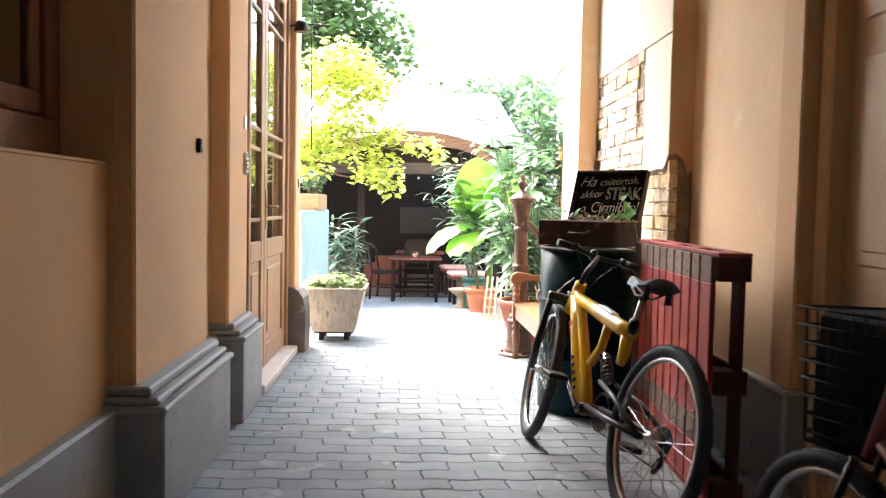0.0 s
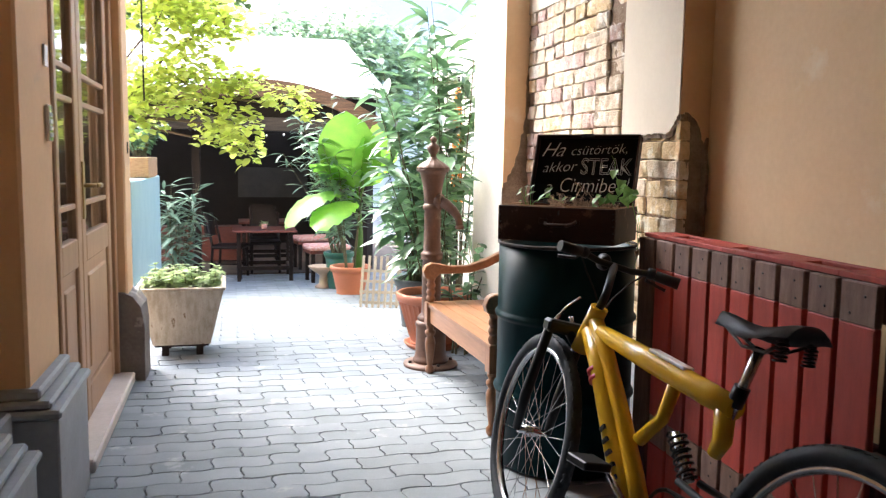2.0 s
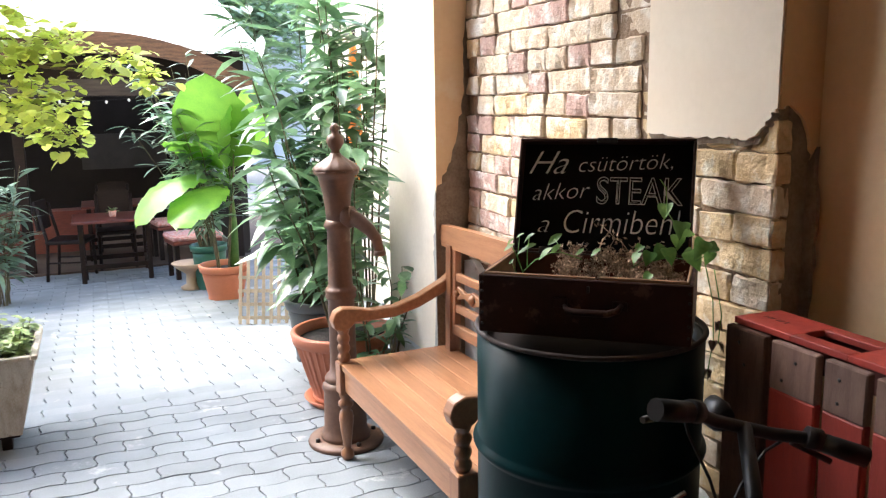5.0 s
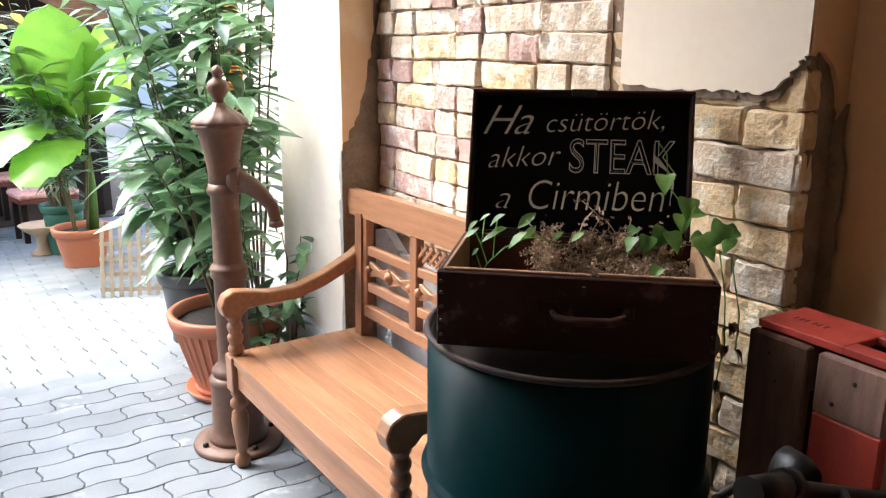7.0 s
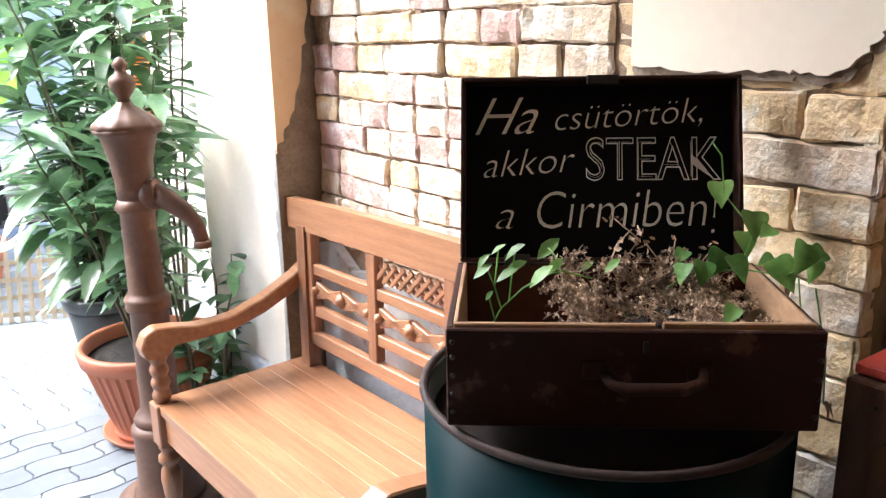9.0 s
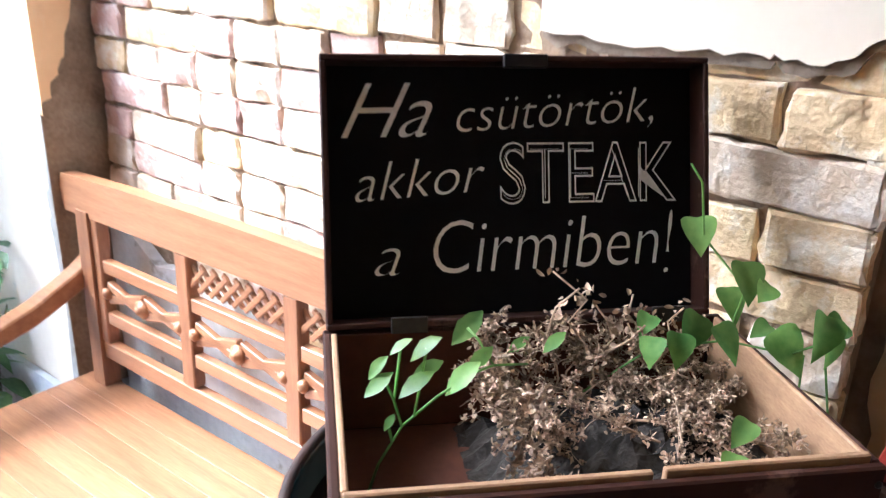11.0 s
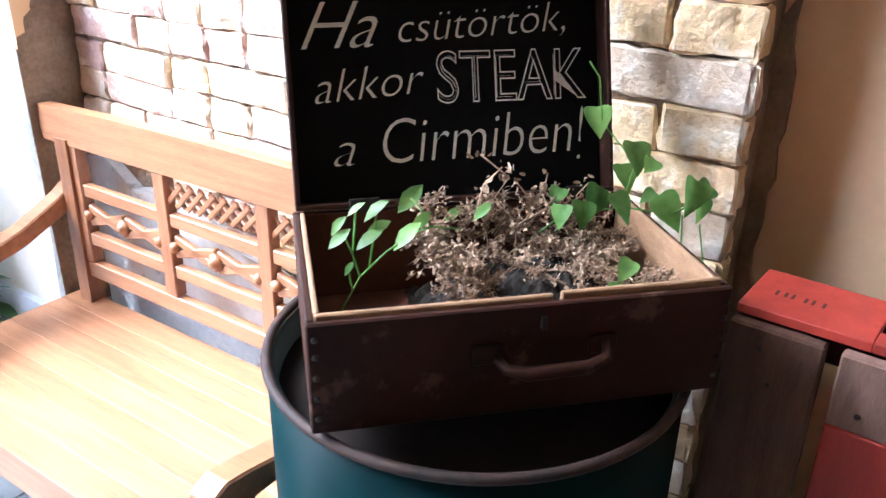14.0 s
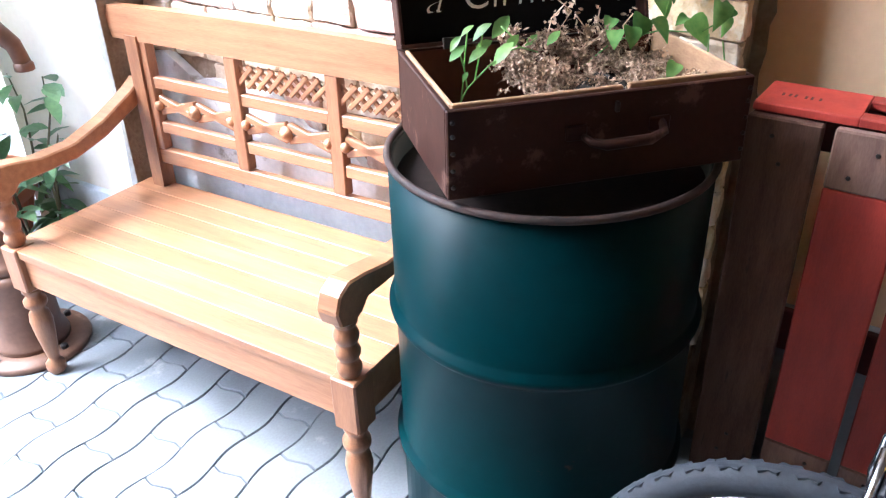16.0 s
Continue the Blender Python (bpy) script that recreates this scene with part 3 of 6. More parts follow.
def chalk(words, x, z, size, turn=0.0, shear=0.3, outline=0.0, wide=1.0, bold=0.0):
    cu = bpy.data.curves.new("chalk_writing", "FONT")
    cu.body, cu.size, cu.shear = words, size, shear
    cu.resolution_u = 4
    if outline:
        cu.fill_mode, cu.bevel_depth, cu.bevel_resolution = "NONE", outline, 0
    else:
        cu.extrude, cu.offset = 0.0003, bold
    ob = new("chalk_writing", cu)
    ob.parent = lid
    cu.materials.append(CHALK)
    ob.matrix_basis = pose(x, LT - 0.0112, z, 90, 0, 0) @ Matrix.Rotation(radians(turn), 4, "Z") @ Matrix.Diagonal((wide, 1, 1, 1))
    return ob


chalk("Ha", 0.014, 0.208, 0.090, 1, 0.5, 0.0, 1.0, -0.0010)
chalk("csütörtök,", 0.146, 0.214, 0.060, 3, 0.3, 0.0, 0.97, -0.0010)
chalk("akkor", 0.032, 0.137, 0.064, 4, 0.35, 0.0, 0.98, -0.0010)
chalk("STEAK", 0.199, 0.134, 0.099, 0, 0.0, 0.0011, 0.75)
chalk("STEAK", 0.2005, 0.1345, 0.095, 0, 0.0, 0.0, 0.75, -0.0040)
chalk("a", 0.050, 0.054, 0.072, 0, 0.35, 0.0, 1.1, -0.0014)
chalk("Cirmiben", 0.114, 0.054, 0.090, 1, 0.2, 0.0, 0.82, -0.0014)
chalk("!", 0.386, 0.045, 0.118, 0, 0.12, 0.0, 0.9, -0.0042)


# ---- planting in the suitcase ----
def leaf_faces(bm, at, along, up, length, width, fold=0.15, droop=0.15, kind="lance"):
    """One leaf blade with a folded midrib."""
    d = along.normalized()
    s = d.cross(up)
    s = s.normalized() if s.length > 1e-4 else d.orthogonal().normalized()
    n = s.cross(d).normalized()
    shapes = {"lance": ((0, 0.06), (0.25, 0.75), (0.55, 1.0), (0.8, 0.6), (1.0, 0.03)),
              "heart": ((0, 0.5), (0.04, 0.8), (0.13, 1.0), (0.3, 1.0), (0.5, 0.84), (0.7, 0.54), (0.88, 0.22), (1.0, 0.02)),
              "round": ((0, 0.1), (0.3, 0.9), (0.6, 1.0), (0.85, 0.7), (1.0, 0.1))}
    last = None
    for t, w in shapes[kind]:
        c = at + d * (length * t) - n * (droop * length * t * t)
        mid = bm.verts.new(c)
        a = bm.verts.new(c + s * (w * width / 2) + n * (fold * w * width / 2))
        b = bm.verts.new(c - s * (w * width / 2) + n * (fold * w * width / 2))
        if last:
            for f in ((last[1], a, mid, last[0]), (last[0], mid, b, last[2])):
                bm.faces.new(f).smooth = True
        last = (mid, a, b)


def rnd_dir(rng, low=-1.0, high=1.0):
    a = rng.uniform(0, 2 * math.pi)
    z = rng.uniform(low, high)
    r = math.sqrt(max(0, 1 - z * z))
    return Vector((r * math.cos(a), r * math.sin(a), z))


rng = random.Random(5)
# soil heap
bm = nb()
bmesh.ops.create_grid(bm, x_segments=26, y_segments=20, size=0.5)
for v in bm.verts:
    x, y = v.co.x, v.co.y
    hump = max(0.0, 1 - ((x - 0.08) / 0.55) ** 2) * max(0.0, 1 - (y / 0.62) ** 2)
    v.co = Vector((CT + 0.135 + (x + 0.5) * (CW - 0.16), CT + 0.012 + (y + 0.5) * (CD - 0.045), 0.012 + 0.085 * hump + 0.016 * noise.noise(v.co * 14)))
soil = part("potting_soil", bm, EARTH)
soil.matrix_basis = CASE
tagged(soil, "dark potting soil heaped in the open suitcase", "soil", kind="stuff")

# dried plants: branching stalks with small crumpled seed heads
dead = thing("dried_plant", CASE @ Matrix.Translation((0.26, 0.15, 0.07)), "dried brown flower stalks with crumpled heads in the suitcase", "dried plant")
stalks, heads = nb(), nb()


def crumbs(c, n, size):
    """A small crumpled seed head: curled flakes round a point."""
    for k in range(n):
        p = c + rng.uniform(0.001, 0.006) * rnd_dir(rng)
        leaf_faces(heads, p, rnd_dir(rng), rnd_dir(rng), size * rng.uniform(0.5, 1.1), size * rng.uniform(0.3, 0.6), 0.5, rng.uniform(-0.9, 0.9), "round")


def strand(base, d, length, bend, radius, every, size=0.007):
    """A dry stalk that wanders, with crumbs along it; gives back its points."""
    p, pts = base.copy(), [base.copy()]
    for k in range(6):
        d = (d + bend * rnd_dir(rng) + Vector((0, 0, -0.05))).normalized()
        p = p + d * length / 6
        p.x, p.y, p.z = min(max(p.x, -0.135), 0.172), min(max(p.y, -0.122), 0.135), max(p.z, -0.02)
        pts.append(p.copy())
    tube(stalks, pts, [radius * (1 - 0.1 * k) for k in range(7)], 4, caps=False)
    for k in range(1, 7):
        if rng.random() < every:
            crumbs(pts[k], 8, size)
    return pts


# a curtain of small heads bent over the bare end of the tray
for i in range(95):
    u = rng.random()
    b = Vector((-0.085 + 0.03 * math.sin(math.pi * u) * rng.uniform(-1.0, 0.4) + 0.035 * u, 0.11 - 0.225 * u, 0.075 - 0.045 * u + rng.uniform(-0.015, 0.02)))
    strand(b, Vector((rng.uniform(-0.8, 0.3), rng.uniform(-0.8, 0.5), rng.uniform(-0.9, 0.3))), rng.uniform(0.025, 0.06), 0.6, 0.0007, 0.75)
# stiff branches lying over the soil, each with side twigs
for i in range(34):
    b = Vector((rng.uniform(0.03, 0.12), rng.uniform(-0.08, 0.09), rng.uniform(0.01, 0.04)))
    a = rng.uniform(0, 2 * math.pi)
    pts = strand(b, Vector((math.cos(a), math.sin(a), rng.uniform(0.0, 0.35))), rng.uniform(0.06, 0.13), 0.22, rng.uniform(0.0010, 0.0018), 0.25)
    for k in range(1, 7):
        for q in range(2):
            strand(pts[k], (rnd_dir(rng, -0.2, 0.7) + 0.4 * (pts[k] - pts[k - 1]).normalized()).normalized(), rng.uniform(0.012, 0.03), 0.4, 0.0006, 0.4, 0.006)
# a bushy ridge along the hinge side
for i in range(60):
    b = Vector((rng.uniform(-0.09, 0.14), rng.uniform(0.07, 0.125), rng.uniform(0.03, 0.065)))
    strand(b, Vector((rng.uniform(-0.7, 0.7), rng.uniform(-0.5, 0.3), rng.uniform(0.2, 1.0))), rng.uniform(0.025, 0.06), 0.45, 0.0008, 0.6)
for v in heads.verts:
    v.co += 0.0012 * noise.noise_vector(v.co * 260)
tagged(part("stalk_tangle", stalks, DRY, dead), kind="stuff")
tagged(part("withered_foliage", heads, DRY, dead), kind="stuff")
# a few taller sprigs against the board
for x, y, h in ((0.0, 0.09, 0.148), (-0.02, 0.08, 0.135), (0.03, 0.09, 0.11), (0.075, 0.09, 0.115), (0.10, 0.08, 0.105), (-0.08, 0.09, 0.095), (0.02, 0.06, 0.10), (0.05, 0.07, 0.09)):
    bm = nb()
    pts = [Vector((x + 0.02 * k * noise.noise(Vector((x * 50, k * 0.7, 0.3))), y + 0.006 * k * noise.noise(Vector((k * 0.6, x * 70, 2.0))), h * k / 5)) for k in range(6)]
    tube(bm, pts, 0.0012, 5)
    for k in range(26):
        t = rng.uniform(0.45, 1.0)
        c = pts[min(5, int(t * 5 + 0.5))] + 0.010 * rnd_dir(rng)
        leaf_faces(bm, c, rnd_dir(rng), rnd_dir(rng), rng.uniform(0.005, 0.012), rng.uniform(0.003, 0.007), 0.5, rng.uniform(-0.6, 0.6), "round")
    part("sprig", bm, DRY, dead)

# green vine with heart-shaped leaves
vine = thing("vine_plant", CASE @ Matrix.Translation((0.10, 0.12, 0.02)), "green climbing plant with heart-shaped leaves growing from the suitcase", "plant")
bm = nb()
for pts in ([(-0.066, 0.034, -0.01), (-0.052, 0.02, 0.05), (-0.031, 0.015, 0.093), (0.0, 0.01, 0.125), (0.036, 0.02, 0.142), (0.056, 0.03, 0.143), (0.10, 0.07, 0.12)],
            [(-0.031, 0.015, 0.093), (-0.04, 0.0, 0.13), (-0.035, 0.0, 0.18)], [(-0.04, 0.0, 0.13), (-0.05, -0.01, 0.158)], [(-0.02, 0.013, 0.105), (-0.016, 0.0, 0.15), (-0.012, 0.0, 0.18)],
            [(0.056, 0.03, 0.143), (0.045, 0.05, 0.16), (0.036, 0.06, 0.168)], [(-0.04, 0.017, 0.075), (-0.047, -0.02, 0.12)],
            [(0.15, 0.10, 0.05), (0.24, 0.09, 0.12), (0.31, 0.07, 0.135), (0.36, 0.035, 0.135), (0.39, 0.015, 0.16)],
            [(0.31, 0.07, 0.135), (0.325, 0.075, 0.19), (0.29, 0.11, 0.235), (0.285, 0.12, 0.29), (0.27, 0.12, 0.31)], [(0.38, 0.04, 0.13), (0.40, 0.06, 0.04), (0.405, 0.05, -0.05), (0.395, 0.05, -0.13)],
            [(0.40, 0.03, 0.12), (0.42, 0.02, 0.02), (0.415, 0.0, -0.04)]):
    tube(bm, pts, 0.0013, 5)
part("stem", bm, LEAF_VINE, vine)
# narrow young leaves at the empty end of the case: centre, length
young = [(-0.056, -0.02, 0.159, 0.032), (-0.056, -0.01, 0.170, 0.026), (-0.014, 0.0, 0.183, 0.034), (-0.035, 0.0, 0.184, 0.024), (-0.022, -0.01, 0.153, 0.038), (-0.010, 0.0, 0.161, 0.030),
         (0.036, 0.06, 0.169, 0.044), (0.022, 0.01, 0.146, 0.042), (0.044, 0.03, 0.152, 0.030), (-0.047, -0.03, 0.128, 0.016), (0.130, 0.08, 0.139, 0.030), (0.093, 0.08, 0.137, 0.026)]
# broad heart-shaped leaves hanging over the other end
broad = [(0.285, 0.11, 0.237, 0.042), (0.324, 0.07, 0.200, 0.046), (0.318, 0.08, 0.172, 0.040), (0.278, 0.08, 0.140, 0.046), (0.303, 0.05, 0.143, 0.044), (0.255, 0.06, 0.132, 0.038), (0.225, 0.06, 0.134, 0.032),
         (0.357, 0.03, 0.141, 0.050), (0.370, 0.0, 0.172, 0.046), (0.390, 0.02, 0.168, 0.034), (0.229, 0.09, 0.147, 0.028), (0.262, -0.06, 0.112, 0.028), (0.240, -0.09, 0.098, 0.028), (0.338, 0.06, 0.192, 0.030),
         (0.340, 0.06, 0.150, 0.026), (0.387, 0.01, 0.150, 0.034)]
for spots, shape, slim in ((young, "lance", 0.50), (broad, "heart", 0.86)):
    for x, y, z, s in spots:
        bm = nb()
        d = Vector((rng.uniform(-1.0, -0.4), rng.uniform(-0.5, 0.0), rng.uniform(-0.6, -0.15))) if shape == "lance" else Vector((rng.uniform(-0.8, 0.5), rng.uniform(-0.6, -0.2), rng.uniform(-0.7, -0.2)))
        leaf_faces(bm, d.normalized() * (-0.5 * s), d, Vector((rng.uniform(-0.5, 0.5), rng.uniform(-1.1, -0.2), 0.9)), s, s * slim, rng.uniform(0.15, 0.4), rng.uniform(0.1, 0.4), shape)
        part("leaf", bm, LEAF_VINE, vine, "", Matrix.Translation((x, y, z)))
bm = nb()
for x, y, z in ((0.404, 0.05, -0.05), (0.396, 0.05, -0.12), (0.415, 0.0, -0.04), (0.41, 0.03, 0.0)):
    for k in range(3):
        leaf_faces(bm, Vector((x, y, z)), rnd_dir(rng, -1, 0), Vector((0, 0, 1)), 0.022, 0.016, 0.5, 0.6, "heart")
part("withered_leaves", bm, DRY, vine, "withered brown leaves")

# ---- teak bench ----
BL, BD = 1.12, 0.50
BENCH = Matrix.Translation((0.957, 5.816, 0)) @ Matrix.Rotation(math.atan2(-1.0, 0.018), 4, "Z") @ Matrix.Diagonal((1, 1, 1.03, 1))
bench = thing("bench", BENCH, "orange teak garden bench with carved latticed back and scrolled arms", "bench")
# seat of boards
for i in range(7):
    y0 = -0.005 + i * 0.070
    part("seat_board", box(nb(), 0.0, y0, 0.372, BL, y0 + 0.0696, 0.395, 0.0012), TEAK, bench)
part("front_rail", box(nb(), 0.03, 0.005, 0.285, BL - 0.03, 0.035, 0.3715, 0.004), TEAK, bench)
part("back_rail", box(nb(), 0.03, BD - 0.035, 0.285, BL - 0.03, BD - 0.005, 0.3715, 0.004), TEAK, bench)
for x in (0.008, BL - 0.038):
    part("side_rail", box(nb(), x, 0.04, 0.285, x + 0.03, BD - 0.04, 0.3715, 0.004), TEAK, bench)


def turned(z0, z1, beads, r=0.026):
    """A turned post: beads and hollows between two heights."""
    prof, n = [], 8 * beads
    for i in range(n + 1):
        t = i / n
        prof.append((r * (0.72 + 0.28 * abs(math.sin(math.pi * beads * t))), z0 + (z1 - z0) * t))
    return lathe(nb(), prof, 16)


for x in (0.026, BL - 0.026):
    part("leg", lathe(nb(), [(0.018, 0.0), (0.026, 0.012), (0.026, 0.032), (0.014, 0.045), (0.017, 0.06), (0.025, 0.12), (0.030, 0.17), (0.026, 0.195), (0.017, 0.205), (0.030, 0.222), (0.030, 0.236), (0.018, 0.246), (0.026, 0.262), (0.026, 0.272)], 18), TEAK_UP, bench, "", pose(x, 0.016, 0))
    part("leg_block", box(nb(), -0.031, -0.031, 0.272, 0.031, 0.031, 0.397, 0.004), TEAK_UP, bench, "", pose(x, 0.018, 0))
    part("arm_post", turned(0.397, 0.545, 4), TEAK_UP, bench, "", pose(x, 0.016, 0))
    # back leg runs up into the raked post of the back
    bm = nb()
    prism(bm, [(-0.022, 0.0), (0.022, 0.0), (0.026, 0.39), (0.030, 0.82), (-0.010, 0.82), (-0.018, 0.40)], 0.045, pose(x + 0.0225 + (0.045 if x < 0.5 else -0.03), BD - 0.036, 0, 0, 0, 90))
    part("back_post", bm, TEAK_UP, bench)
    # swept arm with a scrolled end
    bm = nb()
    upper = [(BD - 0.02, 0.722), (BD - 0.06, 0.695), (0.32, 0.645), (0.22, 0.615), (0.12, 0.612), (0.05, 0.626), (0.0, 0.632), (-0.03, 0.618), (-0.045, 0.585), (-0.035, 0.552), (0.0, 0.54)]
    lower = [(0.03, 0.552), (0.05, 0.572), (0.10, 0.572), (0.22, 0.574), (0.32, 0.60), (BD - 0.06, 0.645), (BD - 0.02, 0.668)]
    prism(bm, [(q if q > 0.4 else q + 0.012, w - 0.02) for q, w in upper + lower], 0.05, pose(x + 0.025, 0, 0, 0, 0, 90))
    bmesh.ops.bevel(bm, geom=list(bm.edges), offset=0.004, segments=1, affect="EDGES", clamp_overlap=True)
    part("armrest", bm, TEAK, bench)

# the back leans: its own frame
BACK = pose(0, BD - 0.048, 0.395, -1.0)
back = part("back_top_rail", prism(nb(), [(-0.005, 0.412), (BL + 0.02, 0.412), (BL + 0.045, 0.435), (BL + 0.05, 0.47), (BL + 0.035, 0.497), (BL * 0.75, 0.503), (BL * 0.5, 0.505), (BL * 0.25, 0.503), (-0.006, 0.497), (-0.018, 0.47), (-0.014, 0.435)], 0.034), TEAK, bench, "", BACK)
part("back_low_rail", box(nb(), 0.05, 0.004, 0.072, BL - 0.05, 0.030, 0.115, 0.003), TEAK, bench, "", BACK)
xs3 = [0.10, 0.422, 0.744, 1.066]
for x in xs3:
    part("back_stile", box(nb(), x - 0.02, 0.002, 0.1155, x + 0.02, 0.032, 0.4115, 0.003), TEAK_UP, bench, "", BACK)
for a, b in zip(xs3, xs3[1:]):
    a, b = a + 0.02, b - 0.02
    for z in (0.165, 0.290):
        part("back_slat", box(nb(), a, 0.006, z, b, 0.028, z + 0.03, 0.002), TEAK, bench, "", BACK)
    # diamond and flower band
    mid, half = (a + b) / 2, (b - a) / 2
    for s in (-1, 1):
        for t in (-1, 1):
            m = Matrix.Translation((mid + s * half / 2, 0.010, 0.242)) @ Matrix.Rotation(s * t * 0.26, 4, "Y")
            part("lattice_bar", box(nb(), -half / 2, 0, -0.010, half / 2, 0.016, 0.010, 0.002, m), TEAK, bench, "", BACK)
    bm = nb()
    lathe(bm, [(0.020, 0.0), (0.020, 0.006), (0.012, 0.010), (0.009, 0.016), (0.002, 0.018)], 14, pose(mid, 0.010, 0.242, 90))
    part("rosette", bm, TEAK, bench, "", BACK)
    for xx in (a + 0.006, b - 0.006):
        bm = nb()
        lathe(bm, [(0.013, 0.0), (0.013, 0.008), (0.006, 0.014), (0.001, 0.015)], 12, pose(xx, 0.010, 0.242, 90))
        part("rosette", bm, TEAK, bench, "", BACK)
    # woven band under the top rail
    n = 8 if a > 0.3 else 0
    for i in range(n):
        x = a + (b - a) * (i + 0.5) / n
        for t in (-1, 1):
            m = Matrix.Translation((x, 0.012 + 0.003 * t, 0.366)) @ Matrix.Rotation(t * 0.75, 4, "Y")
            part("woven_strip", box(nb(), -0.040, 0, -0.006, 0.040, 0.007, 0.006, 0.002, m), TEAK, bench, "", BACK)

# ---- cast-iron hand pump ----
pump = thing("water_pump", pose(1.02, 5.965, 0, 0, 0, -38) @ Matrix.Diagonal((0.9, 0.9, 1.035, 1)), "brown cast-iron street water pump with turned cap and spout", "water pump")
part("base_plate", lathe(nb(), [(0.175, 0.0), (0.178, 0.010), (0.172, 0.020), (0.12, 0.024)], 40), RUST_IRON, pump)
part("pedestal", lathe(nb(), [(0.115, 0.024), (0.115, 0.04), (0.106, 0.05), (0.100, 0.07), (0.096, 0.22), (0.102, 0.235), (0.100, 0.25), (0.088, 0.262)], 32), RUST_IRON, pump)
col = [(0.085, 0.26), (0.090, 0.275), (0.080, 0.29), (0.066, 0.30), (0.062, 0.34), (0.060, 0.60), (0.068, 0.605), (0.072, 0.615), (0.068, 0.625), (0.074, 0.635), (0.068, 0.645), (0.060, 0.65)]
part("column", lathe(nb(), col + [(0.056, 0.66), (0.052, 0.88), (0.060, 0.885), (0.066, 0.897), (0.060, 0.91), (0.054, 0.92)], 28), RUST_IRON, pump)
part("head", lathe(nb(), [(0.054, 0.92), (0.056, 0.96), (0.064, 1.02), (0.080, 1.075), (0.084, 1.09), (0.10, 1.098), (0.104, 1.11)], 28), RUST_IRON, pump)
bm = nb()
lathe(bm, [(0.104, 1.11), (0.100, 1.122), (0.075, 1.142), (0.045, 1.158), (0.026, 1.17), (0.022, 1.178)], 48)
for v in bm.verts:
    a = math.atan2(v.co.y, v.co.x)
    k = 1 + 0.035 * math.cos(12 * a)
    v.co.x *= k
    v.co.y *= k
part("fluted_cap", bm, RUST_IRON, pump)
part("finial", lathe(nb(), [(0.020, 1.176), (0.018, 1.188), (0.024, 1.195), (0.036, 1.212), (0.040, 1.228), (0.034, 1.242), (0.018, 1.252), (0.016, 1.262), (0.022, 1.268), (0.022, 1.278), (0.010, 1.290), (0.002, 1.293)], 24), RUST_IRON, pump)
SP = Matrix.Rotation(radians(-12), 4, "Z")
part("spout_collar", lathe(nb(), [(0.040, 0.0), (0.045, 0.01), (0.045, 0.03), (0.036, 0.04), (0.036, 0.05)], 18, SP @ pose(0.035, 0, 0.925, 0, 72)), RUST_IRON, pump)
part("spout", tube(nb(), [(0.05, 0, 0.935), (0.11, 0, 0.918), (0.165, 0, 0.885), (0.20, 0, 0.85), (0.212, 0, 0.805)], [0.034, 0.030, 0.026, 0.023, 0.022], 14, SP), RUST_IRON, pump)
part("spout_lip", lathe(nb(), [(0.019, 0.0), (0.027, 0.002), (0.027, 0.018), (0.021, 0.022)], 14, SP @ Matrix.Translation((0.212, 0, 0.787))), RUST_IRON, pump)
part("lever_boss", tube(nb(), [(0.0, 0.05, 0.615), (0.0, 0.105, 0.615), (0.0, 0.13, 0.60)], [0.02, 0.018, 0.012], 10), RUST_IRON, pump)
for x, y in ((-0.10, -0.10), (0.10, -0.10), (0.10, 0.10), (-0.10, 0.10)):
    part("bolt", lathe(nb(), [(0.012, 0.022), (0.012, 0.034), (0.004, 0.036)], 6, Matrix.Translation((x, y, 0))), DARK_IRON, pump)


# ---- red pallet standing on edge ----
PL, PH = 1.21, 0.93
PALLET = Matrix.Translation((1.354, 4.137, 0)) @ Matrix.Rotation(math.atan2(-1.19, -0.055), 4, "Z")
pallet = thing("pallet", PALLET, "red painted wooden pallet standing on edge, bare wood at its ends", "pallet")
# local: x along the wall towards the street, y away from the passage, z up
for i, z in enumerate((0.0, PH / 2 - 0.045, PH - 0.09)):
    for x in (0.0, PL / 2 - 0.05, PL - 0.1):
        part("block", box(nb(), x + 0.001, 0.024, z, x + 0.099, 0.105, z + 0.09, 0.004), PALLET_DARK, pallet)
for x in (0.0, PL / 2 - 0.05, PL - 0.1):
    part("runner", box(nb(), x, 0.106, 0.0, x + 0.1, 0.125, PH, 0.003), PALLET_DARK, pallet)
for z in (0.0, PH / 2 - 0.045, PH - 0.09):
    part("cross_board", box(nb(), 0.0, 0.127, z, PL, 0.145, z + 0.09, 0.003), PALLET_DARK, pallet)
for x0, x1, y0, y1 in ((0.0, 0.16, 0.021, 0.146), (0.16, 0.30, 0.021, 0.055), (0.16, 0.30, 0.11, 0.146), (0.30, 0.52, 0.021, 0.146), (0.52, 0.70, 0.021, 0.055), (0.52, 0.70, 0.11, 0.146), (0.70, 0.86, 0.021, 0.146), (0.86, 1.04, 0.021, 0.055), (0.86, 1.04, 0.11, 0.146), (1.04, PL, 0.021, 0.146)):
    part("top_board", box(nb(), x0, y0, PH + 0.001, x1, y1, PH + 0.015, 0.0015), PALLET_RED, pallet)
